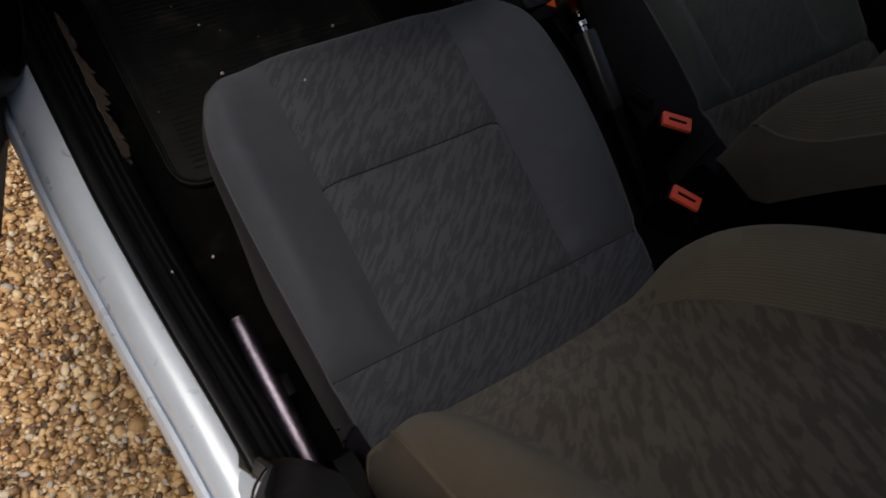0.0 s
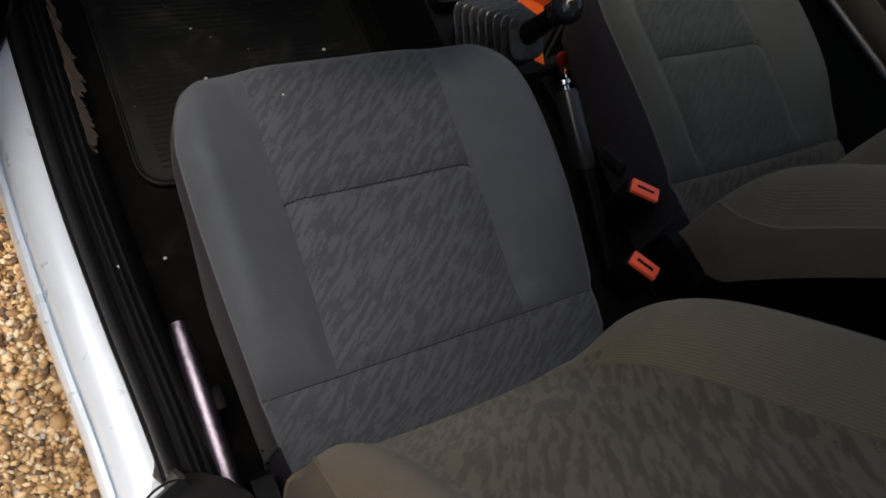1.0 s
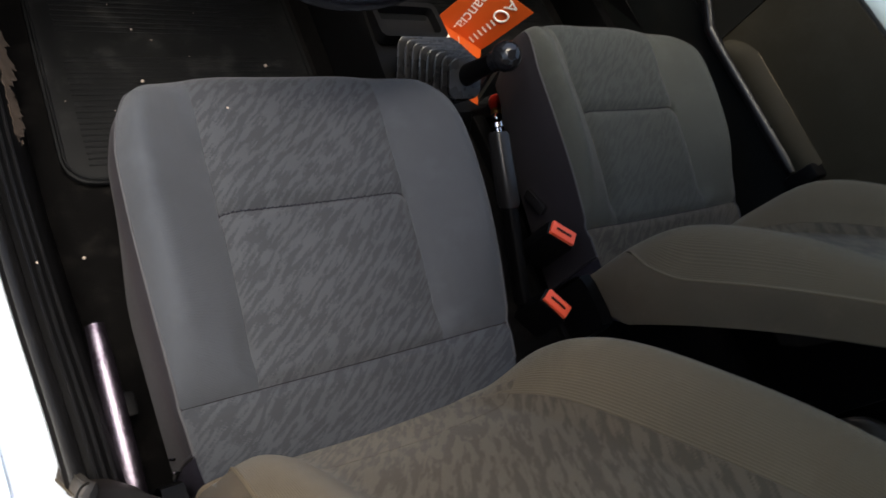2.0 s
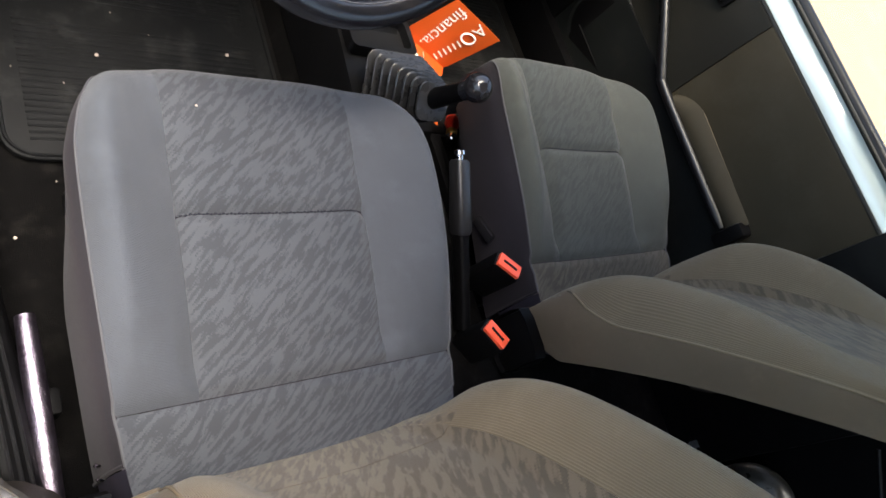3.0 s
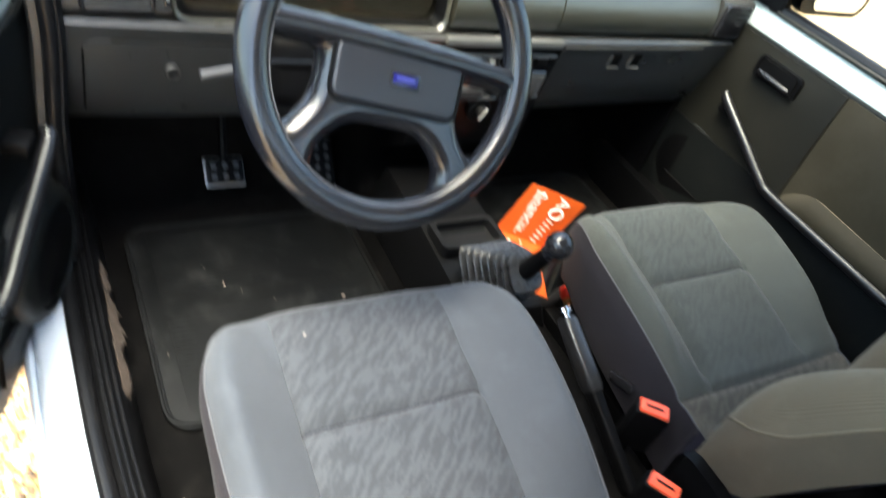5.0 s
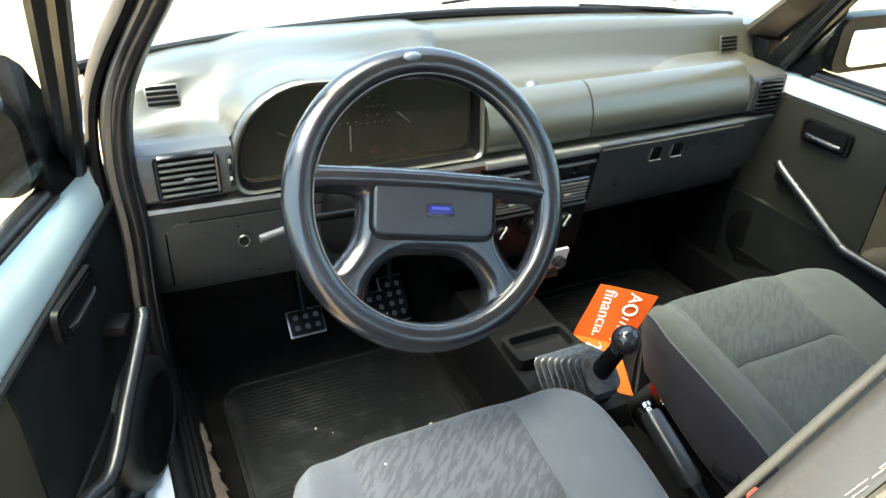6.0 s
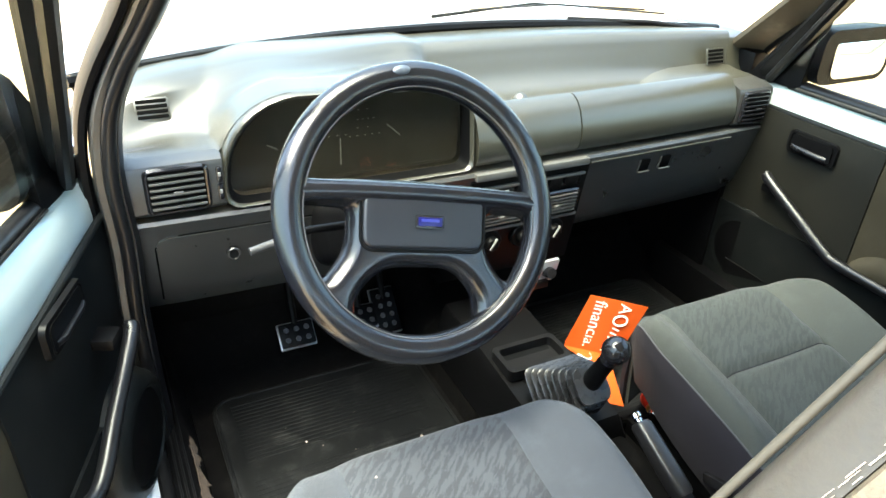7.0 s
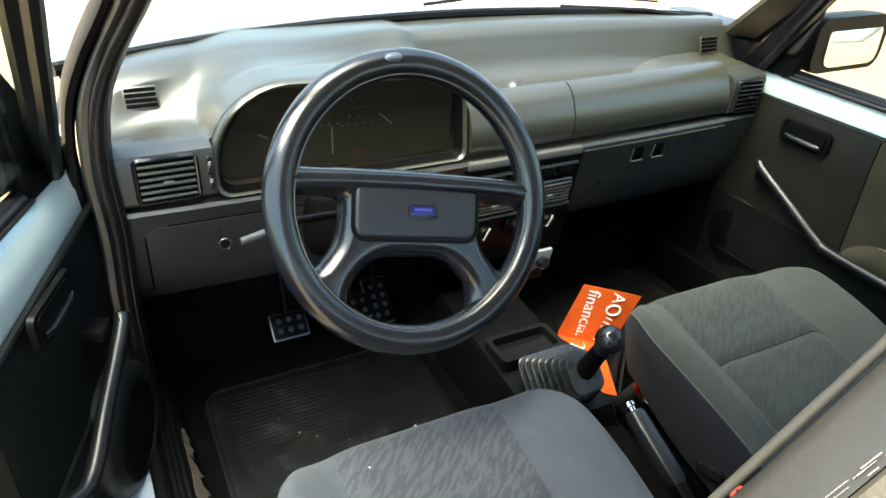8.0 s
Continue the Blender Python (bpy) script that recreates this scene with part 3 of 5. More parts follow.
# driver's side: one post from the sill to the roof
AD = [(0.630, 0.775, 0.340), (0.632, 0.782, 0.45), (0.632, 0.786, 0.58), (0.626, 0.788, 0.70), (0.628, 0.790, 0.80), (0.616, 0.792, 0.885), (0.590, 0.775, 0.950), (0.550, 0.72, 1.03), (0.495, 0.59, 1.17), (0.435, 0.42, 1.335)]
AD = [tuple(crom([(i, *q) for i, q in enumerate(AD)], t)) for t in np.linspace(0, len(AD) - 1, 46)]
pillar(-1, AD, [(0.010, 0.0), (0.016, 0.012), (0.018, 0.06), (-0.006, 0.06), (-0.006, 0.0)], "a_pillar", RAIL, "dark windscreen pillar trim")
pillar(-1, AD, [(-0.008, 0.006), (-0.012, 0.002), (-0.020, 0.002), (-0.024, 0.008), (-0.024, 0.07), (-0.008, 0.07)], "pillar_flange", PLASTIC, "grey door flange")
pillar(-1, AD, [(-0.026, 0.014), (-0.030, 0.008), (-0.038, 0.010), (-0.042, 0.02), (-0.042, 0.09), (-0.026, 0.09)], "a_post", BLACK, "dark outer face of the post")
part("pillar_seal", tube([(-x - 0.002, y - 0.004, z) for x, y, z in AD], 0.0095, 10), RUBBER, car, "black door seal on the post")
part("post_cover", rbox((0.012, 0.30, 0.50), 0.004, Matrix.Translation((-0.622, 0.95, 0.53))), BLACK, car)
part("windscreen_header", tube([(u * 0.43, 0.455 + 0.02 * (1 - u * u), 1.345 + 0.03 * (1 - u * u)) for u in np.linspace(-1, 1, 13)], 0.02, 8), HEADLINER, car)


def screen_pt(u, v):
    x = u * (0.665 + (0.44 - 0.665) * v)
    bow = 0.13 * (1 - u * u) * (1 - 0.6 * v)
    return (x, 1.02 + bow + (0.46 - 1.02) * v, 0.872 + 0.012 * (1 - u * u) + (1.345 - 0.872) * v)


part("windscreen", patch(screen_pt, -1, 1, 0, 1, 16, 10, 0.005), GLASS_SCREEN, car, "tinted windscreen glass")
part("windscreen_seal", tube([Vector(screen_pt(u, 0.0)) + Vector((0, -0.004, 0.004)) for u in np.linspace(-1, 1, 25)], 0.011, 8), BLACK, car, "black windscreen base seal")
part("windscreen_seal", tube([(0.33, 1.13, 0.893), (0.51, 1.06, 0.890), (0.60, 1.02, 0.880), (0.672, 0.975, 0.868)], 0.006, 10), BLACK, car, "dark windscreen corner seal")
# bonnet and scuttle
part("scuttle", patch(lambda u, v: (u * 0.66, 1.03 + 0.13 * (1 - u * u) + v * 0.03, 0.866 + 0.012 * (1 - u * u) - 0.015 * v), -1, 1, 0, 1, 16, 3, 0.01), BLACK, car)
part("bonnet", patch(lambda u, v: (u * (0.70 - 0.05 * v), 1.065 + 0.13 * (1 - u * u) + v * 0.85, 0.876 + 0.02 * (1 - u * u) - 0.10 * v - 0.06 * v * v), -1, 1, 0, 1, 16, 8, 0.01), PAINT, car, "silver bonnet in daylight")
for side in (-1, 1):
    part("front_wing", rbox((0.06, 1.0, 0.55), 0.02, Matrix.Translation((side * 0.70, 1.48, 0.55))), PAINT, car)

wiper = thing("windscreen_wiper", "thin black wiper arm resting below the windscreen", "wiper")
part("arm", tube([(0.02, 1.175, 0.905), (0.25, 1.155, 0.925), (0.50, 1.08, 0.915)], [0.004, 0.0025, 0.002], 8), BLACK, wiper)
part("blade", tube([(0.10, 1.158, 0.918), (0.30, 1.138, 0.924), (0.54, 1.06, 0.908)], 0.0025, 6), RUBBER, wiper)


# ---- seats ----
def make_seat(name, label, recline, wl, wr, back_shape, fat=(1.0, 1.0), shift=(0.0, 0.044, 0.400), deep=1.0, wrap=(0.13, 0.0), reach=1.3, cloth=(FAB_PLAIN, FAB_PAT, FAB_PAT, FAB_PAT), curl=0.55, taper=0.034):
    """One front seat, centred on x = 0, cushion running along y; floor at z = 0.25."""
    seat = thing(name, label, "car seat", group="front seats")
    ctr = [(0.0, 0.020, 0.432), (0.12, 0.060, 0.440), (0.22, 0.110, 0.453), (0.40, 0.20, 0.481), (0.58, 0.30, 0.503), (0.74, 0.385, 0.515), (0.83, 0.437, 0.516), (0.89, 0.472, 0.503), (0.94, 0.493, 0.468), (0.97, 0.498, 0.41), (1.0, 0.492, 0.30)]
    half = [(0.0, 0.208), (0.22, 0.220), (0.5, 0.231), (0.70, 0.231), (0.80, 0.222), (0.86, 0.208), (0.91, 0.190), (0.95, 0.178), (1.0, 0.172)]
    lift = [(0.0, 0.0), (0.22, 0.0), (0.30, 0.35), (0.42, 0.85), (0.55, 1.0), (0.75, 0.95), (0.86, 0.5), (0.93, 0.1), (1.0, 0.0)]
    IN = 0.119   # half width of the insert
    # across: share of the way from the insert's edge to the outer edge, and height
    sec = [(0.50, 0.0, -0.017), (0.515, 0.015, -0.016), (0.54, 0.05, -0.013), (0.60, 0.20, -0.002), (0.68, 0.44, 0.015), (0.76, 0.70, 0.031), (0.82, 0.86, 0.018), (0.865, 0.965, -0.012), (0.90, 0.985, -0.040), (0.935, 0.965, -0.080), (0.97, 0.93, -0.115), (1.0, 0.87, -0.135)]

    def cush(a, b):
        y, z = crom(ctr, b)
        w, k = crom(half, b)[0] * (wl if a < 0 else wr), crom(lift, b)[0]
        q = abs(a)
        dip = min(1.0, max(0.0, (b - 0.20) / 0.10)) * min(1.0, max(0.15, (0.90 - b) / 0.20))
        if q <= 0.50:
            x, dz = IN * q / 0.50, -0.003 * (1 - (q / 0.5) ** 2) - dip * (0.008 + 0.009 * max(0.0, (q - 0.40) / 0.10) ** 2)
        else:
            e, dz = crom(sec, q)
            if q < 0.62 and dz < 0:
                dz *= dip
            if b > 0.45 and q > 0.88:
                k2 = min(1.0, (b - 0.45) / 0.45)
                e *= 1 - (curl if a < 0 else 0.55) * k2 * k2 * (3 - 2 * k2) * (q - 0.88) / 0.12
            x = IN + (w - IN) * e
        zz = z + (dz * k if dz > 0 else dz)
        if q <= 0.85:
            zz -= 0.007 * math.exp(-((b - 0.220) / 0.014) ** 2) + (0.007 * math.exp(-((b - 0.580) / 0.014) ** 2) if q <= 0.51 else 0.0)
        if b > 0.86 and dz < 0:
            zz = z + dz * (0.25 + 0.75 * max(0, 1 - (b - 0.86) / 0.1))
        y -= (taper if a > 0 else 0.056) * max(0.0, (b - 0.70) / 0.30) * max(0.0, (x - 0.06) / 0.15) ** 2
        zz = max(zz, 0.305)
        return (math.copysign(x, a) if a else 0.0, y, zz)

    S = 0.505
    uvc = lambda a, b: (a * 0.26, b * 0.60)
    part("rear_strip", patch(cush, -0.842, 0.842, 0.0, 0.2195, 40, 20, 0.012, uvc, (0, 0.25, 0.30)), cloth[3], seat, "woven strip at the back of the cushion")
    part("insert", patch(cush, -S + 0.002, S - 0.002, 0.2205, 0.5795, 28, 40, 0.012, uvc, (0, 0.25, 0.30)), cloth[1], seat, "grey cloth insert")
    part("front_insert", patch(cush, -S + 0.002, S - 0.002, 0.5805, 1.0, 28, 40, 0.012, uvc, (0, 0.25, 0.30)), cloth[2], seat, "grey woven insert with slanting strokes")
    for s in (-1, 1):
        part("bolster", patch(cush, s * (S - 0.001), s * 0.842, 0.2205, 1.0, 20, 60, 0.012, uvc, (0, 0.25, 0.30)), cloth[0], seat, "plain grey velour side bolster")
        part("side_flap", patch(cush, s * 0.846, s * 0.95, 0.0, 0.125, 6, 8, 0.006, uvc, (0, 0.25, 0.30)), FLAP, seat, "dark folded flap at the back of the side cover")
        part("hem", tube([cush(s * q, 0.132) for q in np.linspace(0.85, 0.995, 12)], 0.0022, 6), FAB_SIDE, seat)
        part("side_cover", patch(cush, s * 0.846, s * 1.0, 0.13, 1.0, 12, 44, 0.006, uvc, (0, 0.25, 0.30)), FAB_SIDE, seat, "dark purplish grey side cloth")
        part("piping", tube([cush(s * 0.844, b) for b in np.linspace(0.13, 0.90, 40)], 0.0016, 6), PIPING, seat)
        part("seat_base", rbox((0.03, 0.34, 0.06), 0.006, Matrix.Translation((s * 0.15, 0.27, 0.262))), BLACK, seat)
    st_bm = bmesh.new()
    for k in range(52):
        a0 = -S + 2 * S * (k + 0.1) / 52
        tube([Vector(cush(a0 + 2 * S * q / 52, 0.58 + 0.0012 * (k % 2))) + Vector((0, 0, 0.0004)) for q in (0.0, 0.35, 0.7)], [0.0007, 0.0013, 0.0007], 5, bm=st_bm)
    part("seam", st_bm, FLAP, seat, "puckered dark stitching")
    part("seam", tube([Vector(cush(a, 0.220)) - Vector((0, 0, 0.0005)) for a in np.linspace(-0.75, 0.75, 30)], 0.0011, 6), FAB_SIDE, seat)
    part("cushion_core", rbox((0.22, 0.36, 0.13), 0.02, Matrix.Translation((0, 0.25, 0.355))), BLACK, seat)

    # backrest: s runs up its length, n stands out of its face
    r = radians(recline)
    up, nrm = Vector((0, -math.sin(r), math.cos(r))), Vector((0, math.cos(r), math.sin(r)))
    foot = Vector(shift)
    bhalf, bulge, blift = back_shape
    bsec = [(0.0, 0.0, -0.006), (0.35, 0.34, -0.002), (0.50, 0.50, 0.002), (0.53, 0.53, 0.008), (0.62, 0.64, 0.026), (0.70, 0.76, 0.034), (0.78, 0.88, 0.024), (0.84, 0.965, -0.002), (0.89, 1.0, -0.04), (1.0, 0.97, -0.135)]

    def back(a, b):
        w, k = crom(bhalf, b)[0], crom(blift, b)[0]
        x, dn = crom(bsec, abs(a))
        n = crom(bulge, b)[0] + (dn * k * fat[a > 0] if dn > 0 else dn * deep * min(1.0, 0.35 + 3.2 * b) * (1 - 0.45 * b))
        p = foot + up * (b * 0.62) + nrm * n
        return (p.x + (math.copysign(x * w, a) if a else 0.0), p.y, p.z)

    uvb = lambda a, b: (a * 0.26, b * 0.60 + 1.3)
    b_in = 0.20
    part("backrest_strip", patch(back, -0.80, 0.80, 0.0, b_in - 0.001, 36, 8, 0.012, uvb, foot + up * 0.29 - nrm * 0.12), FAB_PAT_TAUPE, seat, "woven lower strip of the backrest")
    part("backrest_insert", patch(back, -0.5265, 0.5265, b_in + 0.001, 1.0, 22, 34, 0.012, uvb, foot + up * 0.29 - nrm * 0.12), FAB_PAT_TAUPE, seat, "taupe woven backrest insert")
    for s in (-1, 1):
        def edge(b):
            k = max(0.0, 1 - b / reach)
            return 0.875 - wrap[s > 0] * k * k * (3 - 2 * k)

        part("backrest_bolster", patch(lambda u, b: back(s * (0.527 + (edge(b) - 0.003 - 0.527) * u), b), 0.0, 1.0, 0.05, 1.0, 18, 44, 0.012, lambda u, b: uvb(s * (0.527 + 0.345 * u), b), foot + up * 0.29 - nrm * 0.12), FAB_PLAIN_TAUPE, seat, "taupe velour backrest bolster")
        part("backrest_side", patch(lambda u, b: back(s * (edge(b) + 0.003 + (0.997 - edge(b)) * u), b), 0.0, 1.0, 0.065, 1.0, 14, 44, 0.006, lambda u, b: uvb(s * (0.88 + 0.12 * u), b), foot + up * 0.29 - nrm * 0.12), FAB_SIDE_TAUPE, seat, "dark side cloth of the backrest")
        part("piping", tube([back(s * edge(b), b) for b in np.linspace(0.04 if reach > 1 else 0.24, 0.98, 40)], 0.0018, 6), PIPING_TAN, seat)
        side_at = lambda u, b: back(s * (edge(b) + 0.003 + (0.997 - edge(b)) * u), b)
        part("backrest_flap", patch(side_at, 0.0, 1.0, 0.0, 0.060, 12, 5, 0.006), FLAP, seat, "dark flap below the hem")
        for hb_ in (0.058, 0.078):
            part("backrest_hem", tube([side_at(u, hb_) for u in np.linspace(0.0, 0.98, 14)], 0.0022, 6), FAB_SIDE_TAUPE, seat)
        part("recliner", rbox((0.018, 0.09, 0.09), 0.02, Matrix.Translation((s * 0.222, 0.005, 0.385))), BLACK, seat, "black recliner hinge cover")
    def rear(u, b):
        p, q = Vector(back(-1.0, b)), Vector(back(1.0, b))
        return p.lerp(q, (u + 1) / 2) - nrm * (0.02 * (1 - u * u) * math.sin(math.pi * b) - 0.001)

    part("backrest_rear", patch(rear, -1, 1, 0.0, 1.0, 10, 20, 0.004), FAB_SIDE_TAUPE, seat, "plain cloth back of the backrest")
    part("backrest_core", rbox((0.30, 0.50, 0.05), 0.02, axes(foot + up * 0.28 - nrm * 0.035, (1, 0, 0), up, nrm)), FLAP, seat)
    return seat


DRIVER_BACK = (
    [(0.0, 0.195), (0.10, 0.215), (0.3, 0.236), (0.6, 0.236), (0.85, 0.222), (0.95, 0.195), (1.0, 0.165)],
    [(0.0, 0.0), (0.1, 0.012), (0.3, 0.028), (0.55, 0.020), (0.8, 0.006), (0.95, -0.012), (1.0, -0.05)],
    [(0.0, 0.0), (0.08, 0.2), (0.20, 1.0), (0.38, 1.35), (0.6, 1.2), (0.85, 0.7), (1.0, 0.1)])
PASSENGER_BACK = (
    [(0.0, 0.186), (0.10, 0.190), (0.3, 0.220), (0.6, 0.206), (0.85, 0.182), (1.0, 0.165)],
    [(0.0, 0.005), (0.12, 0.032), (0.3, 0.041), (0.55, 0.028), (0.8, -0.001), (1.0, -0.034)],
    [(0.0, 0.0), (0.08, 0.2), (0.20, 1.0), (0.38, 1.95), (0.6, 1.58), (0.85, 0.2), (1.0, 0.1)])
driver = make_seat("driver_seat", "grey velour driver's seat with woven insert, backrest leaning back", 29, 0.955, 1.035, DRIVER_BACK, (1.0, 1.5))
driver.location = (-0.317, 0.0, 0.0)
passenger = make_seat("passenger_seat", "grey velour passenger seat with woven insert", 25.1, 0.93, 0.94, PASSENGER_BACK, (0.745, 1.176), (-0.015, 0.046, 0.358), 0.70, (0.19, 0.19), 0.42, (FAB_PLAIN_OLIVE, FAB_INSERT_OLIVE, FAB_PAT_OLIVE, FAB_PAT_TAN), 0.30, 0.085)
passenger.location = (0.318, 0.108, 0.0)


# ---- dashboard ----
dash = thing("dashboard", "dark grey moulded plastic dashboard, worn and dusty", "dashboard")
low_prof = [(1.06, 0.50), (0.92, 0.515), (0.868, 0.545), (0.845, 0.585), (0.828, 0.645), (0.816, 0.698), (0.811, 0.711), (0.809, 0.717), (0.813, 0.722), (0.83, 0.722), (1.06, 0.722)]
DX0, DX1 = -0.628, 0.645


def bow(x):
    return 0.015 * (1 - (x / 0.64) ** 2)


part("lower_dash", loft([[(x, y - bow(x) * (y < 0.9), z) for y, z in low_prof] for x in np.linspace(DX0, DX1, 26)]), PLASTIC, dash, "lower dashboard with a ledge")
roll_prof = [(0.86, 0.726), (0.826, 0.730), (0.817, 0.740), (0.814, 0.758), (0.818, 0.782), (0.828, 0.805), (0.842, 0.821), (0.855, 0.828), (0.866, 0.828), (0.872, 0.82), (0.874, 0.80), (0.875, 0.74)]
for xa, xb in ((-0.062, 0.150), (0.153, 0.548)):
    part("roll_panel", loft([[(x, y - bow(x), z) for y, z in roll_prof] for x in np.linspace(xa, xb, 8)]), PLASTIC_TOP, dash, "padded front panel of the shelf")
shelf_prof = [(0.840, 0.800), (0.858, 0.803), (0.90, 0.797), (0.97, 0.795), (1.005, 0.812), (1.03, 0.85), (1.045, 0.874), (1.065, 0.885), (1.12, 0.884), (1.20, 0.878)]
corner_prof = [(0.832, 0.806), (0.845, 0.811), (0.862, 0.813), (0.876, 0.816), (0.892, 0.826), (0.915, 0.848), (0.940, 0.869), (0.965, 0.881), (1.00, 0.886), (1.07, 0.886)]
BX0, BX1, BZ0, BZ1 = -0.480, -0.070, 0.728, 0.880


def hood_top(x):
    """Height of the binnacle's rounded hood over the dash top, at x."""
    g = 0.0065
    x0, x1, z1 = BX0 - g, BX1 + g, BZ1 + g
    if x <= x0 or x >= x1:
        return 0.70
    if x < x0 + 0.12:
        return z1 - 0.115 + 0.115 * math.sqrt(max(0.0, 1 - ((x0 + 0.12 - x) / 0.12) ** 2))
    if x > x1 - 0.035:
        return z1 - 0.045 + 0.035 * math.sqrt(max(0.0, 1 - ((x - x1 + 0.035) / 0.035) ** 2))
    return z1 - 0.010 * max(0.0, (x - x0 - 0.12) / (x1 - 0.155 - x0))


def soft_max(a, b, k):
    h = max(k - abs(a - b), 0.0) / k
    return max(a, b) + h * h * k * 0.25


def dash_top(x, v):
    """The moulded dash top: corner slope, hood and parcel shelf run into one another."""
    i = v * (len(shelf_prof) - 1)
    sy, sz = crom([(k, *p) for k, p in enumerate(shelf_prof)], i)
    cy, cz = crom([(k, *p) for k, p in enumerate(corner_prof)], i)
    e = 0.117 * (x / 0.64) ** 2
    sy -= e * max(0.0, min(1.0, (sy - 0.90) / 0.2))
    w = min(1.0, max(0.0, (x + 0.626) / 0.16))
    cy += 0.024 * math.sin(math.pi * w) * math.sin(math.pi * max(0.0, min(1.0, (cy - 0.84) / 0.10))) + 0.045 * w * w * max(0.0, min(1.0, (cy - 0.86) / 0.1))
    cz -= 0.022 * (1 - w) ** 3 * max(0.0, min(1.0, (cy - 0.86) / 0.06))
    t = min(1.0, max(0.0, (x + 0.42) / 0.30))
    t = t * t * (3 - 2 * t)
    y, z = cy + (sy - cy) * t, cz + (sz - cz) * t
    k = 0.012 + 0.05 * min(1.0, max(0.0, (y - 0.85) / 0.08))
    return (x, y, soft_max(z, hood_top(x) - 0.10 * max(0.0, 0.842 - y) - 0.014 * min(1.0, max(0.0, (y - 0.90) / 0.10)), k))


part("dash_top", patch(dash_top, DX0, DX1, 0.0, 1.0, 170, 54, 0.012, None, (0, 0.95, 0.6)), PLASTIC_TOP, dash, "moulded dashboard top with hood and parcel shelf, dust on it")


rings = []
for x, z in ((0.40, 0.786), (0.44, 0.806), (0.48, 0.813), (0.56, 0.815), (0.646, 0.812)):
    rings.append([(x, 0.866, 0.74), (x, 0.866, z - 0.004), (x, 0.872, z), (x, 0.92, z + 0.001), (x, 0.955, z + 0.006), (x, 0.955, 0.74)])
part("shelf_step", loft(rings), PLASTIC_TOP, dash, "raised step at the end of the shelf")
part("dash_end", loft([[(x, y, z) for y, z in ((0.93, 0.73), (0.93, 0.80), (0.945, 0.82), (0.953, 0.85), (0.960, 0.872), (0.975, 0.880), (1.12, 0.88), (1.12, 0.73))] for x in (0.640, 0.66, 0.70)]), PLASTIC_TOP, dash)
sk = bmesh.new()
bmesh.ops.create_uvsphere(sk, u_segments=16, v_segments=10, radius=0.016, matrix=Matrix.Translation((0.075, 0.898, 0.806)))
part("shelf_button", sk, PLASTIC_TOP, dash)


def block(x0, x1, name):
    """An end block that carries an air vent."""
    prof = [(0.818, 0.728), (0.812, 0.735), (0.812, 0.797), (0.816, 0.804), (0.830, 0.809), (0.875, 0.812), (0.885, 0.728)]
    return part(name, loft([[(x, y, z) for y, z in prof] for x in (x0, x0 + 0.004, (x0 + x1) / 2, x1 - 0.004, x1)]), PLASTIC, dash)


block(-0.622, -0.482, "vent_block")
block(0.552, 0.645, "vent_block")


def vent(parent, x, z, w, h, n, y=0.810, tilt=0.0, slat=SLAT):
    # solid black backing paints the shade behind the slats
    v = part("air_vent", prism(rrect(w, h, 0.006), 0.004, 0.002, at_rear(x, y, z, tilt)), RECESS_SHADE, parent, "black slatted air vent")
    o, m_, i = rrect(w + 0.006, h + 0.006, 0.010), rrect(w, h, 0.008), rrect(w - 0.005, h - 0.005, 0.006)
    rings = [[(a, b, k) for a, b in q] for q, k in ((o, 0.0), (o, 0.003), (m_, 0.006), (i, 0.0055), (i, -0.002))]
    fb = loft(rings, True, False)
    bmesh.ops.transform(fb, matrix=at_rear(x, y, z, tilt), verts=fb.verts)
    part("vent_frame", fb, BLACK_GLOSS, v)
    for k in range(n):
        zz = (k + 0.5) / n * (h - 0.008) - (h - 0.008) / 2
        part("slat", rbox((w - 0.008, 0.0034, 0.0045), 0.0009, at_rear(x, y - 0.004, z, tilt) @ Matrix.Translation((0, zz, 0.002)), 2), slat, v)
    part("slat_knob", rbox((0.014, 0.005, 0.006), 0.002, at_rear(x, y - 0.006, z, tilt) @ Matrix.Translation((0, 0, 0.008))), slat, v)
    return v


vent(dash, -0.548, 0.768, 0.083, 0.066, 6)
vent(dash, 0.596, 0.766, 0.070, 0.064, 6, slat=BLACK_GLOSS)
for k in range(2):
    tw = part("thumb_wheel", rbox((0.008, 0.012, 0.024), 0.003, Matrix.Translation((-0.489, 0.812, 0.782 - 0.027 * k))), BLACK_GLOSS, dash)
    part("wheel_mark", rbox((0.004, 0.002, 0.006), 0.0008, Matrix.Translation((-0.489, 0.8055, 0.784 - 0.027 * k))), GAUGE, tw)
    part("thumb_wheel", rbox((0.007, 0.010, 0.018), 0.002, Matrix.Translation((0.566, 0.810, 0.782 - 0.024 * k))), BLACK_GLOSS, dash)
# defroster vents at the shelf ends
DV = 0.565
d0, d1 = dash_top(-0.556, DV), dash_top(-0.556, DV + 0.01)
for x, y, z, t in ((*d0, math.degrees(math.atan2(d1[2] - d0[2], d1[1] - d0[1])) - 90), (0.598, 0.9440, 0.838, -16)):
    d = part("side_defroster", prism(rrect(0.050, 0.036, 0.005), 0.003, 0.001, at_rear(x, y, z, t)), PLASTIC_TOP, dash)
    # slots are flat black bars, their inner shade painted
    for k in range(4):
        part("slot", rbox((0.044, 0.0055, 0.002), 0.0006, at_rear(x, y, z, t) @ Matrix.Translation((0, 0.012 - 0.008 * k, 0.0030))), RECESS_SHADE, d)
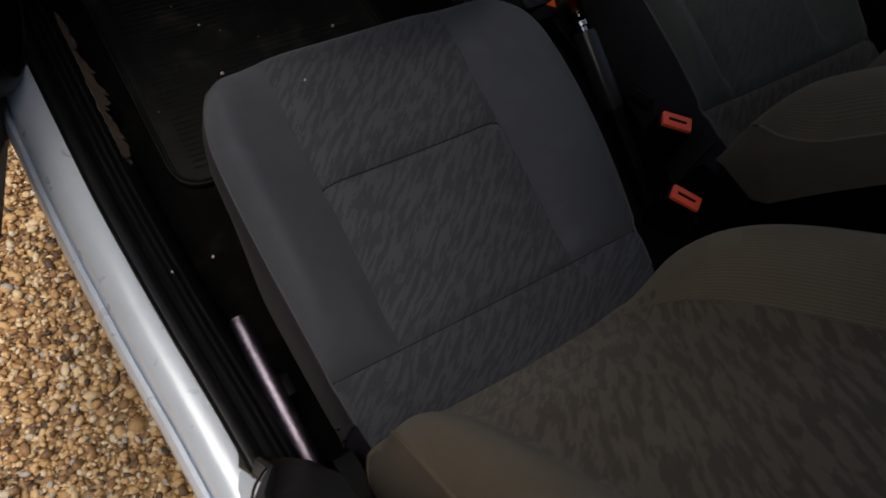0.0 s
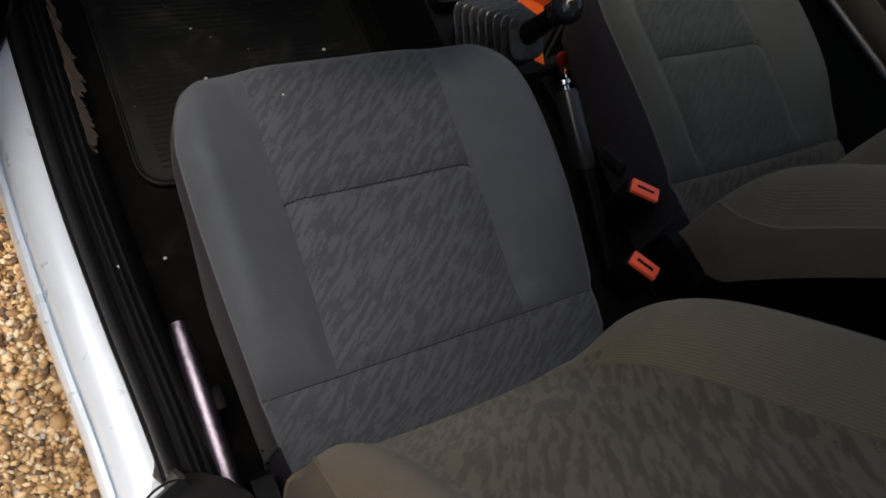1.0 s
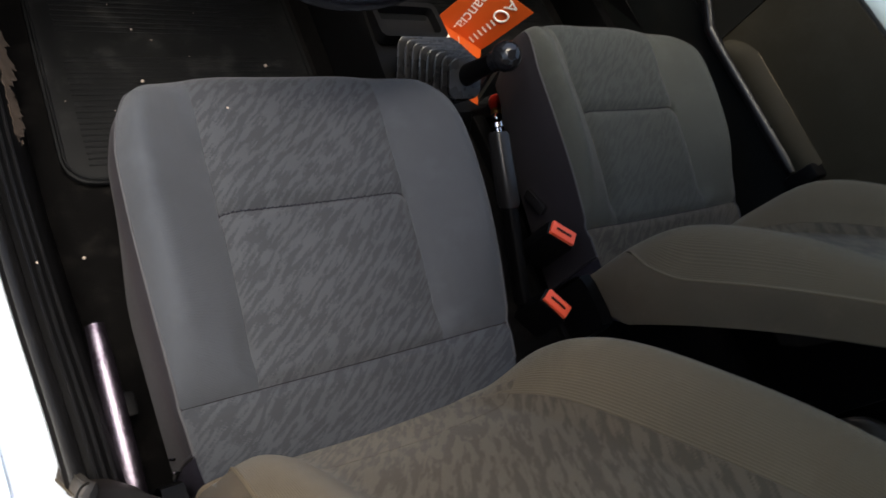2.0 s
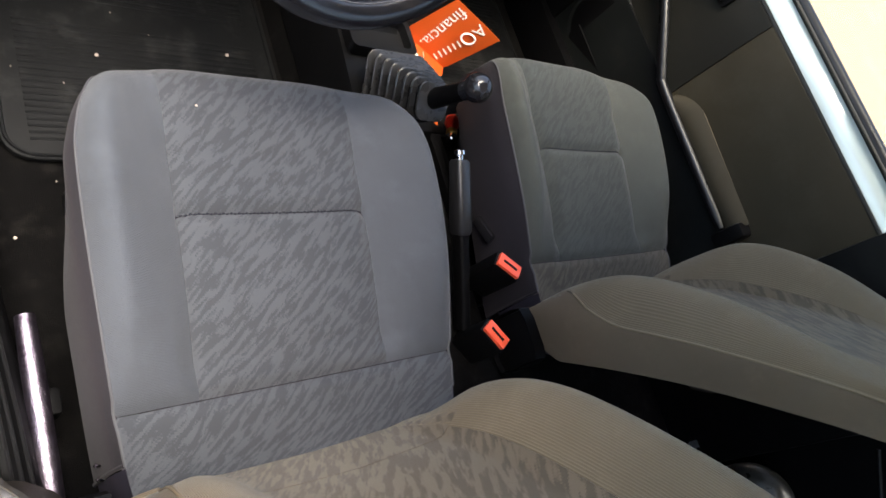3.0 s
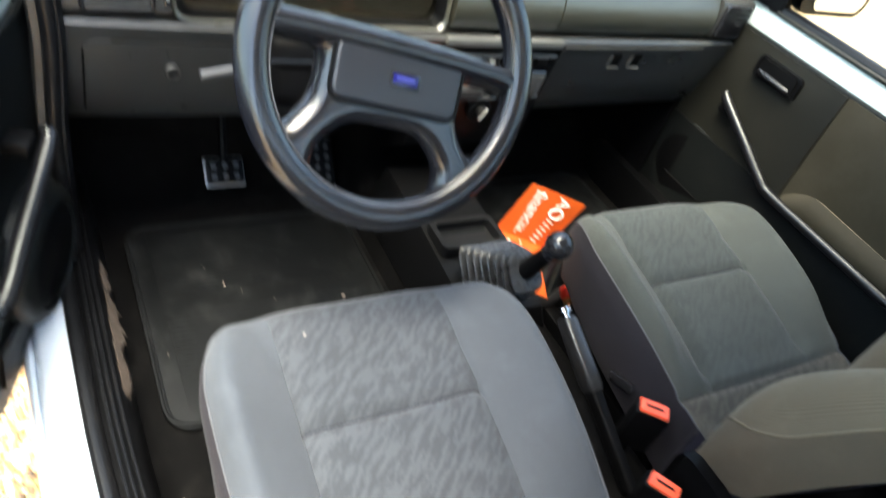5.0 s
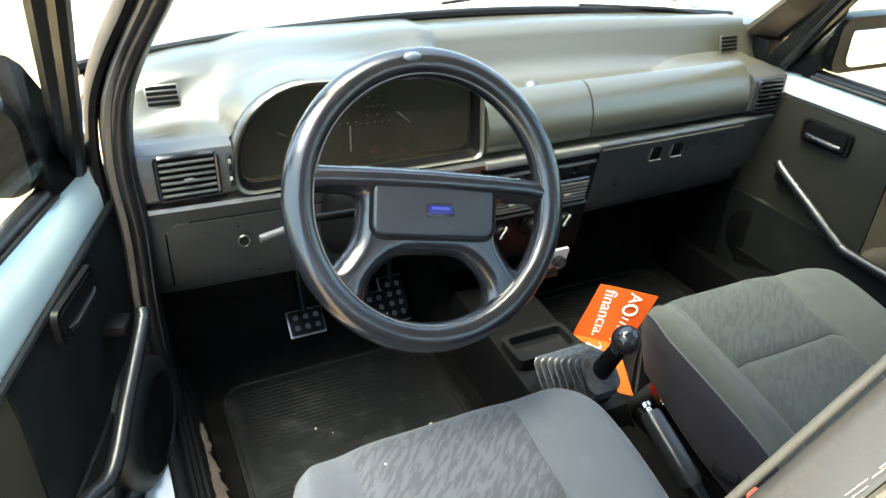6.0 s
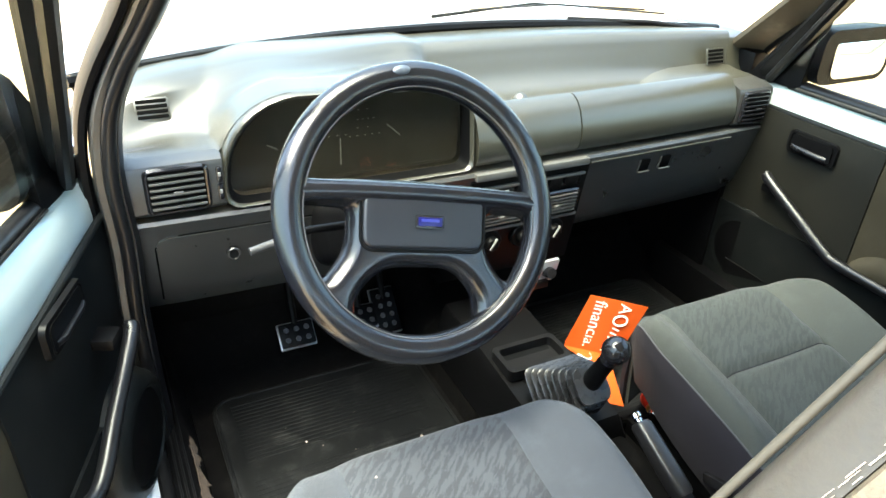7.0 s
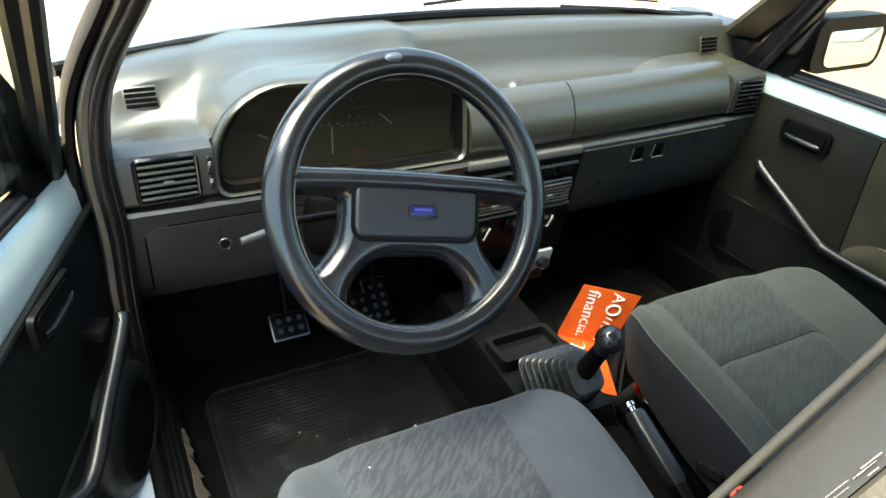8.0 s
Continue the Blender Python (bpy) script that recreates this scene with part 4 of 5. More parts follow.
# instrument binnacle
def hood_outline(grow):
    x0, x1, z0, z1 = BX0 - grow, BX1 + grow, BZ0 - grow * 0.4, BZ1 + grow
    pts = [(x0, z0 + 0.02)]
    for k in range(9):
        a = radians(180 - 90 * k / 8)
        pts.append((x0 + 0.12 + 0.12 * math.cos(a), z1 - 0.115 + 0.115 * math.sin(a)))
    for k in range(7):
        a = radians(90 - 90 * k / 6)
        pts.append((x1 - 0.035 + 0.035 * math.cos(a), z1 - 0.035 - 0.01 + 0.035 * math.sin(a)))
    for k in range(4):
        a = radians(0 - 90 * k / 3)
        pts.append((x1 - 0.015 + 0.015 * math.cos(a), z0 + 0.015 + 0.015 * math.sin(a)))
    for k in range(4):
        a = radians(-90 - 90 * k / 3)
        pts.append((x0 + 0.02 + 0.02 * math.cos(a), z0 + 0.02 + 0.02 * math.sin(a)))
    return pts


rings = []
for y, g in ((0.875, 0.004), (0.845, 0.006), (0.833, 0.0055), (0.826, 0.004), (0.823, 0.002), (0.824, 0.0), (0.830, -0.0025)):
    rings.append([(x, y - (0.02 if y < 0.87 else 0.0) * (1 - (z - BZ0) / 0.16), z) for x, z in hood_outline(g)])
hood = part("binnacle", loft(rings, True, False), PLASTIC_TOP, dash, "rounded instrument binnacle")
rings = [[(x, y - (0.02 if y < 0.87 else 0.01) * (1 - (z - BZ0) / 0.16), z) for x, z in hood_outline(g)] for y, g in ((0.830, -0.0027), (0.840, -0.006), (0.852, -0.010))]
part("binnacle_well", loft(rings, True, False), BLACK, hood, "black inside of the binnacle")
face = hood_outline(-0.010)
part("instrument_face", prism(face, 0.004, 0, axes((0, 0.852, 0), (1, 0, 0), (0, 0, 1), (0, -1, 0))), INSTR, hood, "dark instrument panel")
lens = part("lens", prism(hood_outline(-0.007), 0.002, 0, axes((0, 0.838, 0.0), (1, 0, 0), (0, 0.0, 1), (0, -1, 0.0))), LENS, hood)
lens.visible_shadow = False
for x, z, a, ln in ((-0.292, 0.776, 0, 0.045), (-0.200, 0.802, -48, 0.032), (-0.401, 0.798, -62, 0.018)):
    part("needle", rbox((0.0022, 0.0015, ln), 0.0005, Matrix.Translation((x, 0.8465, z)) @ pose(0, 0, 0, 0, a, 0)), GAUGE, hood)
for x0, x1, z, n in ((-0.275, -0.245, 0.842, 3), (-0.262, -0.235, 0.826, 4), (-0.275, -0.225, 0.799, 5), (-0.31, -0.282, 0.803, 3), (-0.262, -0.245, 0.812, 2)):
    for k in range(n):
        part("mark", rbox((0.0032, 0.001, 0.0012), 0, Matrix.Translation((x0 + (x1 - x0) * k / max(1, n - 1), 0.8475, z))), GAUGE, hood)

# driver's knee panel with its lock
FACE = [(0.535, 0.876), (0.545, 0.868), (0.585, 0.845), (0.645, 0.828), (0.698, 0.816)]


def knee_pt(u, v):
    """The panel lies on the dash's lower face; its corners are rounded."""
    z = 0.548 + 0.144 * v
    d = min(v, 1 - v) * 0.144
    r = 0.018
    w = 0.185 - (r - math.sqrt(max(0.0, r * r - (r - d) ** 2)) if d < r else 0.0)
    x = -0.405 + w * u
    return (x, crom(FACE, z)[0] - bow(x) - 0.004, z)


knee = part("knee_panel", patch(knee_pt, -1, 1, 0, 1, 24, 32, 0.006, None, (-0.4, 1.0, 0.62)), PLASTIC, dash, "lower panel below the ledge")
# black line paints the shade in the panel's gap
part("panel_groove", tube([Vector(knee_pt(u, v)) + Vector((0, 0.003, 0)) for u, v in [(-1.006, v) for v in np.linspace(0.12, 0.88, 8)] + [(u, 1.004) for u in np.linspace(-0.9, 0.99, 12)]], 0.0016, 6), RECESS_SHADE, knee)
part("lock", tube([(-0.482, 0.815, 0.648), (-0.482, 0.805, 0.650)], 0.0105, 20), BLACK, knee)
part("lock_ring", tube([(-0.482 + 0.009 * math.cos(a), 0.805, 0.650 + 0.009 * math.sin(a)) for a in np.linspace(0, 2 * math.pi, 20)[:-1]], 0.002, 6, True), PLASTIC, knee)
# glove box lid with two finger slots
lid = part("glovebox_lid", loft([[(x, y - bow(x) - 0.003 + d, z) for y, z, d in ((0.868, 0.548, 0.004), (0.845, 0.586, 0), (0.828, 0.645, 0), (0.816, 0.698, 0), (0.808, 0.709, 0.001), (0.816, 0.710, 0.01), (0.88, 0.56, 0.01))] for x in np.linspace(0.180, 0.546, 14)]), PLASTIC, dash, "glove box lid with two finger slots")
for x in (0.318, 0.372):
    yb = 0.818 - bow(x)
    # black plate stands for the shade inside the finger slot
    part("finger_slot", prism(rrect(0.026, 0.028, 0.003), 0.003, 0.001, at_rear(x, yb - 0.002, 0.680, 12)), RECESS_SHADE, lid)
    part("slot_lip", rbox((0.028, 0.004, 0.003), 0.001, Matrix.Translation((x, yb - 0.006, 0.666))), SLAT, lid)
    part("slot_lip", rbox((0.003, 0.004, 0.028), 0.001, at_rear(x - 0.013, yb - 0.004, 0.680, 12) @ FACE_REAR.inverted()), SLAT, lid)

# centre stack
stack = thing("centre_stack", "black centre stack with switches, vents and heater knobs", "control panel")
part("stack_body", loft([[(x, y, z) for y, z in ((0.80, 0.712), (0.796, 0.706), (0.815, 0.58), (0.83, 0.49), (0.90, 0.44), (0.95, 0.44), (0.95, 0.712))] for x in (-0.075, -0.068, 0.05, 0.168, 0.176)]), BLACK, stack)
for k, (z, h) in enumerate(((0.716, 0.014), (0.690, 0.006))):
    part("trim_bar", rbox((0.238, 0.014, h), 0.003, Matrix.Translation((0.050, 0.794 + 0.006 * k, z))), SLAT, stack, "pale edged trim bar")
part("switch_row", rbox((0.225, 0.010, 0.024), 0.002, Matrix.Translation((0.050, 0.804, 0.679))), BLACK_GLOSS, stack)
for k in range(6):
    sw = part("switch", rbox((0.026, 0.012, 0.018), 0.003, Matrix.Translation((-0.040 + 0.036 * k, 0.799, 0.679))), BLACK, stack)
    if k in (1, 2):
        part("switch_mark", rbox((0.010, 0.002, 0.006), 0.0005, Matrix.Translation((-0.040 + 0.036 * k, 0.7925, 0.680))), GAUGE, sw)
vent(stack, -0.010, 0.632, 0.105, 0.052, 6, 0.804, 8)
vent(stack, 0.110, 0.632, 0.105, 0.052, 6, 0.804, 8)
part("trim_bar", rbox((0.236, 0.010, 0.006), 0.002, Matrix.Translation((0.050, 0.808, 0.601))), SLAT, stack)
for x in (-0.02, 0.05, 0.12):
    kn = part("heater_knob", loft([[(x + r * math.cos(a), y, 0.572 + r * math.sin(a)) for a in np.linspace(0, 2 * math.pi, 24, endpoint=False)] for y, r in ((0.822, 0.024), (0.808, 0.024), (0.806, 0.022), (0.806, 0.014), (0.796, 0.013), (0.794, 0.011))]), BLACK, stack, "round heater knob")
    part("knob_pointer", rbox((0.004, 0.004, 0.026), 0.001, Matrix.Translation((x, 0.794, 0.574)) @ pose(0, 0, 0, 0, 30, 0)), GAUGE, kn)
lighter = part("lighter_plate", prism(rrect(0.05, 0.056, 0.004), 0.006, 0.001, at_rear(0.108, 0.800, 0.487, 14)), PLATE, stack, "worn metal plate of the cigarette lighter")
part("lighter_knob", tube([(0.112, 0.800, 0.484), (0.112, 0.780, 0.488)], [0.013, 0.011], 16), BLACK_GLOSS, lighter)
part("ash_drawer", rbox((0.11, 0.03, 0.016), 0.003, Matrix.Translation((0.06, 0.805, 0.458))), BLACK, stack)


# ---- steering wheel ----
wheel = thing("steering_wheel", "worn black four-spoke steering wheel, turned slightly, blue badge on the pad", "steering wheel")
WT = radians(27.8)
WU, WV = Vector((1, 0.03, 0)).normalized(), Vector((0, math.sin(WT), math.cos(WT)))
WN = WU.cross(WV)
WM = axes((-0.2945, 0.5275, 0.8168), WU, WV, WN) @ pose(0, 0, 0, 0, 0, -12.5)
wheel.matrix_world = WM
RM, RT = 0.1668, 0.0185
RIM_N = 128
rim_pts = [(RM * math.cos(a), RM * math.sin(a), 0) for a in np.linspace(0, 2 * math.pi, RIM_N + 1)[:-1]]
part("rim", tube(rim_pts, RT * 0.95, 28, True), LEATHER, wheel, "shiny worn rim")
part("rim_stitching", tube([((RM - RT * 0.80) * math.cos(a), (RM - RT * 0.80) * math.sin(a), RT * 0.62) for a in np.linspace(0, 2 * math.pi, RIM_N + 1)[:-1]], 0.0009, 5, True), PIPING, wheel)
part("rim_cover", tube([(RM * math.cos(radians(a)), RM * math.sin(radians(a)), 0) for a in np.linspace(127, 127 + 333, RIM_N)], [RT * 0.97] + [RT] * (RIM_N - 2) + [RT * 0.97], 28), LEATHER, wheel, "glossy slipped-on rim cover, open at the top")
part("cover_tear", tube([((RM + 0.004) * math.cos(radians(a)), (RM + 0.004) * math.sin(radians(a)), RT * 0.80) for a in np.linspace(99, 107, 7)], [0.002, 0.005, 0.006, 0.006, 0.006, 0.005, 0.002], 10), SILVER_TAPE, wheel, "torn end of the rim cover")


def rounded(pts, n=6):
    """A closed outline (u, v, corner radius) with its corners rounded."""
    out = []
    for i, (u, v, r) in enumerate(pts):
        p = Vector((u, v))
        a, b = Vector(pts[i - 1][:2]) - p, Vector(pts[(i + 1) % len(pts)][:2]) - p
        k = min(r, a.length * 0.49, b.length * 0.49)
        a, b = p + a.normalized() * k, p + b.normalized() * k
        for j in range(n + 1):
            t = j / n
            out.append(tuple(a * (1 - t) ** 2 + p * (2 * t * (1 - t)) + b * t ** 2))
    return out


def arc(r, a0, a1, n):
    return [(r * math.cos(radians(a)), r * math.sin(radians(a)), 0.001) for a in np.linspace(a0, a1, n)]


def pierced_disc(r, holes, z0, z1):
    """A disc with openings through it."""
    bm = bmesh.new()
    loops = [[(r * math.cos(a), r * math.sin(a)) for a in np.linspace(0, 2 * math.pi, 97)[:-1]]] + holes
    made = []
    for z in (z0, z1):
        edges, level = [], []
        for lp in loops:
            vs = [bm.verts.new((u, v, z)) for u, v in lp]
            level.append(vs)
            edges += [bm.edges.new((vs[i], vs[(i + 1) % len(vs)])) for i in range(len(vs))]
        bmesh.ops.triangle_fill(bm, use_beauty=True, use_dissolve=False, edges=edges)
        made.append(level)
    for lo, hi in zip(*made):
        for i in range(len(lo)):
            j = (i + 1) % len(lo)
            bm.faces.new((lo[i], lo[j], hi[j], hi[i]))
    bmesh.ops.recalc_face_normals(bm, faces=bm.faces)
    return bm


def pillow(w, h, r, depth, edge, m):
    """A rounded cushion-like block: its front edge rolls over by edge."""
    rings = [[(u, v, 0.0) for u, v in rrect(w, h, r)]]
    for k in range(7):
        a = radians(90 * k / 6)
        d = edge * (1 - math.cos(a))
        rings.append([(u, v, depth - edge + edge * math.sin(a)) for u, v in rrect(w - 2 * d, h - 2 * d, max(0.002, r - d))])
    bm = loft(rings)
    bmesh.ops.transform(bm, matrix=m, verts=bm.verts)
    return bm


PAD = mat("horn_pad_vinyl", (0.011, 0.012, 0.016), 0.36, var=0.2, scale=25, bump=0.25, fine=700)
RO = 0.161
HV = 0.007   # the hub sits above the rim's centre
side_hole = [(0.092, -0.005 + HV, 0.010), (0.150, -0.004 + HV, 0.008)] + arc(RO, -3, -31, 8) + [(0.121, -0.090 + HV, 0.010), (0.095, -0.058 + HV, 0.030)]
low_hole = [(-0.048, -0.074 + HV, 0.040), (0.048, -0.074 + HV, 0.040), (0.082, -0.104, 0.025), (0.078, -0.140, 0.010)] + arc(RO, -64, -116, 14) + [(-0.078, -0.140, 0.010), (-0.082, -0.104, 0.025)]
top_hole = [(-0.150, 0.024 + HV, 0.012), (-0.115, 0.030 + HV, 0.03), (0.0, 0.034 + HV, 0.08), (0.115, 0.030 + HV, 0.03), (0.150, 0.024 + HV, 0.012)] + arc(RO, 14, 166, 30)
holes = [rounded(side_hole), rounded([(-u, v, r) for u, v, r in side_hole])[::-1], rounded(low_hole), rounded(top_hole)]


def swollen(outline, d):
    """An opening grown by d all round, kept inside the rim."""
    pts = [Vector(p) for p in outline]
    turn = sum(pts[i - 1].cross(p) for i, p in enumerate(pts))
    out = []
    for i, p in enumerate(pts):
        t = pts[(i + 2) % len(pts)] - pts[i - 2]
        n = Vector((t.y, -t.x)).normalized() * math.copysign(d, turn)
        q = p + n
        out.append(tuple(q * min(1.0, 0.1645 / q.length)))
    return out


# rounded spokes: plates of growing height whose openings widen, melted together
hb = bmesh.new()
for grow, top in ((0.0, -0.010), (0.003, -0.004), (0.007, 0.0005), (0.011, 0.003), (0.0145, 0.0045)):
    layer = pierced_disc(0.166, [swollen(h, grow) for h in holes], -0.026, top)
    melted = bpy.data.meshes.new("layer")
    layer.to_mesh(melted)
    hb.from_mesh(melted)
    bpy.data.meshes.remove(melted)
    layer.free()
tube([(x, y + HV, z) for x, y, z in ((-0.164, 0.011, -0.003), (-0.135, 0.014, -0.001), (-0.08, 0.016, 0.0), (0.0, 0.017, 0.0), (0.08, 0.016, 0.0), (0.135, 0.014, -0.001), (0.164, 0.011, -0.003))], [0.017, 0.0135, 0.013, 0.013, 0.013, 0.0135, 0.017], 16, bm=hb)
spokes = part("spokes", hb, LEATHER, wheel, "four moulded spokes")
melt = spokes.modifiers.new("melt", 'REMESH')
melt.mode, melt.voxel_size, melt.use_smooth_shade = 'VOXEL', 0.0022, True
soft_mod = spokes.modifiers.new("soften", 'SMOOTH')
soft_mod.factor, soft_mod.iterations = 0.5, 26
pad = part("horn_pad", pillow(0.160, 0.067, 0.014, 0.023, 0.005, Matrix.Translation((0.001, -0.011, -0.0145))), PAD, wheel, "soft rectangular horn pad")
part("pad_groove", tube([(x, y, 0.0042) for x, y in rrect(0.1645, 0.0715, 0.016, cx=0.001, cy=-0.011)], 0.0022, 6, True), BLACK, wheel)
part("badge_rim", prism(rrect(0.038, 0.016, 0.002), 0.003, 0.001, Matrix.Translation((0.006, -0.011, 0.0070))), BLACK_GLOSS, pad, "dark badge frame")
part("badge", prism(rrect(0.032, 0.0105, 0.001), 0.0012, 0.0004, Matrix.Translation((0.006, -0.011, 0.0093))), BLUE_E, pad, "small blue enamel badge")
part("badge_mark", rbox((0.024, 0.0035, 0.0006), 0.0002, Matrix.Translation((0.006, -0.0095, 0.0107))), BADGE_PALE, pad)
column = thing("steering_column", "dark plastic steering column cover", "steering column")
ctop = Vector(WM.translation) - WN * 0.035
part("column_cover", loft([[ctop - WN * d + WU * (w * u) + WV * (h * v - 0.012) for u, v in rrect(2, 2, 0.5, 4)] for d, w, h in ((0.0, 0.035, 0.040), (0.02, 0.045, 0.048), (0.18, 0.055, 0.055), (0.30, 0.055, 0.055))]), BLACK, column)
stalk = part("stalk", tube([ctop - WN * 0.06 - WU * 0.04, ctop - WN * 0.055 - WU * 0.12 + WV * 0.004, ctop - WN * 0.05 - WU * 0.160 - WV * 0.002], [0.006, 0.0055, 0.006], 10), BLACK, column, "black indicator stalk")
part("stalk_tip", tube([ctop - WN * 0.05 - WU * 0.158 - WV * 0.002, ctop - WN * 0.048 - WU * 0.198 - WV * 0.008], [0.0055, 0.0050], 12), STALK, stalk, "grey stalk tip")

# ---- pedals ----
PEDAL_EDGE = mat("pedal_edge", (0.30, 0.30, 0.30), 0.35, metal=0.9, var=0.3, scale=60, bump=0.1)
DOT = mat("pedal_stud", (0.10, 0.10, 0.105), 0.4, metal=0.7, var=0.2, bump=0.1)


def pedal(x, y, z, w, h, tilt, label):
    p = thing("pedal", label, "pedal", group="pedals")
    m = Matrix.Translation((x, y, z)) @ pose(0, 0, 0, tilt, 0, 0)
    pl = part("pad", rbox((w, 0.012, h), 0.004, m), BLACK, p)
    part("edge", rbox((w + 0.005, 0.006, h + 0.006), 0.003, m @ Matrix.Translation((0, 0.006, 0))), PEDAL_EDGE, p, "worn metal pad edge")
    cols, rows = max(2, round(w / 0.022)), max(2, round(h / 0.022))
    for i in range(cols):
        for j in range(rows):
            part("stud", tube([m @ Vector(((i - (cols - 1) / 2) * 0.021, -0.005, (j - (rows - 1) / 2) * 0.021)), m @ Vector(((i - (cols - 1) / 2) * 0.021, -0.009, (j - (rows - 1) / 2) * 0.021))], [0.006, 0.005], 10), DOT, pl)
    part("lever", tube([m @ Vector((0, 0.01, 0)), (x, y + 0.05, z + 0.10), (x, y + 0.06, z + 0.30)], 0.007, 8), BLACK, p)


pedal(-0.352, 0.985, 0.334, 0.070, 0.050, -46, "black clutch pedal with metal studs")
pedal(-0.212, 0.990, 0.334, 0.066, 0.050, -46, "black brake pedal with metal studs")
pedal(-0.152, 1.000, 0.330, 0.052, 0.098, -42, "long black accelerator pedal with metal studs")


# ---- doors ----
def make_door(side, label):
    """A front door as it sits when shut; side -1 is the driver's."""
    X = lambda x: side * x
    drop = 0.09 if side < 0 else 0.0
    y0, y1 = -0.005, 0.925
    outer = [(0.705, 0.325), (0.715, 0.40), (0.722, 0.62), (0.712, 0.79), (0.700, 0.805), (0.690, 0.805), (0.690, 0.325)]
    d = part("car_door", loft([[(X(x), y, z) for x, z in outer] for y in np.linspace(y0, y1, 8)]), PAINT, car, label)
    # painted belt that shows inside, above the trim board
    belt = [(0.690, 0.325), (0.690, 0.806), (0.684, 0.808), (0.668, 0.796), (0.657, 0.776), (0.655, 0.752), (0.655, 0.325)]
    part("inner_shell", loft([[(X(x), y, z) for x, z in belt] for y in np.linspace(y0 + 0.01, y1 - 0.01, 8)]), PAINT_TEAL, d, "painted inner door frame along the window")
    # trim board in two zones; the passenger side's front zone has shade painted in
    def board(u, v):
        y = 0.02 + u * 0.875
        z = 0.300 + v * (0.450 + (0.010 if side > 0 else 0.0) - drop * (0.905 - y))
        x = 0.648 - 0.006 * math.sin(math.pi * min(1, max(0, (u - 0.05) / 0.9))) + 0.004 * (v > 0.98)
        return (X(x), y, z)
    part("trim_board", patch(board, 0.0, 0.585, 0.0, 1.0, 16, 10, 0.008), BOARD, d, "olive brown trim board")
    part("front_trim", patch(lambda u, v: Vector(board(u, v)) - Vector((X(0.003), 0, 0)), 0.586, 1.0, 0.0, 1.0, 12, 10, 0.008), SHADED_BOARD if side > 0 else DOORTRIM, d, "front trim, on the passenger side darkened for shade")
    part("lower_trim", patch(lambda u, v: Vector(board(u, v)) - Vector((X(0.008), 0, 0)), 0.02, 1.0, 0.0, 0.50, 20, 8, 0.010), DOORTRIM, d, "dark moulded lower trim")
    part("trim_edge", tube([(X(0.647), y, 0.752 + (0.010 if side > 0 else 0.0) - drop * (0.905 - y)) for y in np.linspace(0.02, 0.90, 10)], 0.005, 8), DOORTRIM, d)
    # handle bowl and lever
    part("handle_bowl", loft([[(X(0.628 + dx), 0.675 + a * s, 0.720 + b * s) for a, b in rrect(0.104, 0.044, 0.010)] for dx, s in ((0.004, 1.08), (-0.003, 1.06), (-0.0035, 0.94), (0.004, 0.88))], True, False), BLACK, d, "black handle recess")
    part("bowl_floor", prism(rrect(0.092, 0.036, 0.008), 0.002, 0, axes((X(0.6255), 0.675, 0.720), (0, 1, 0), (0, 0, 1), (-side, 0, 0))), BLACK, d)
    part("handle_lever", tube([(X(0.626), 0.716, 0.712), (X(0.623), 0.706, 0.711), (X(0.622), 0.650, 0.710), (X(0.626), 0.638, 0.710)], 0.006, 10, flat=0.7), RAIL, d, "shiny black lever")
    # grab rail: down from the front, then level to the rear
    rail = [(0.622, 0.756, 0.635), (0.617, 0.735, 0.624), (0.616, 0.65, 0.580), (0.616, 0.575, 0.540), (0.616, 0.54, 0.530), (0.616, 0.40, 0.526), (0.617, 0.225, 0.521)]
    if side < 0:
        rail[:4] = [(0.606, 0.795, 0.628), (0.602, 0.775, 0.615), (0.601, 0.68, 0.570), (0.601, 0.595, 0.528)]
    part("grab_rail", tube([crom([(i, X(p[0]), p[1], p[2]) for i, p in enumerate(rail)], t) for t in np.linspace(0, 6, 40)], [0.007] + [0.0105] * 38 + [0.007], 12), RAIL, d, "shiny black grab rail")
    part("rail_mount", rbox((0.036, 0.036, 0.018), 0.006, Matrix.Translation((X(0.632), 0.735 if side > 0 else 0.765, 0.606 if side > 0 else 0.622))), BLACK, d)
    part("rail_mount", rbox((0.046, 0.030, 0.066), 0.008, Matrix.Translation((X(0.626), 0.206, 0.532))), BLACK, d)
    def rest(u, v):
        """Face of the armrest: its upper edge curls towards the board and its front corner is rounded off."""
        y = 0.212 + 0.302 * u
        top = 0.566 + 0.010 * min(1.0, u / 0.8) - 0.040 * max(0.0, (u - 0.80) / 0.20) ** 2
        return (X(0.640 - 0.014 * math.sin(math.pi * min(1.0, 0.30 + 0.62 * v))), y, 0.528 + (top - 0.528) * v)
    arm = part("armrest", patch(rest, 0.0, 1.0, 0.0, 1.0, 24, 12, 0.012), BOARD, d, "olive brown padded armrest")
    part("armrest_piping", tube([Vector(rest(u, 1.0)) - Vector((X(0.003), 0, -0.001)) for u in np.linspace(0.0, 1.0, 24)], 0.0022, 8), PIPING_TAN, arm, "pale piping along the upper edge")
    # door pocket
    part("pocket", loft([[(X(x), y, z) for x, z in ((0.646, 0.335), (0.630, 0.34), (0.626, 0.40), (0.630, 0.402), (0.634, 0.35), (0.646, 0.345))] for y in (0.62, 0.68, 0.74, 0.80)]), BLACK, d, "black door pocket")
    # speaker pod: a round bulge low at the front
    deep = 0.75 if side < 0 else 0.35
    px, py, pz = 0.648, 0.775, 0.435
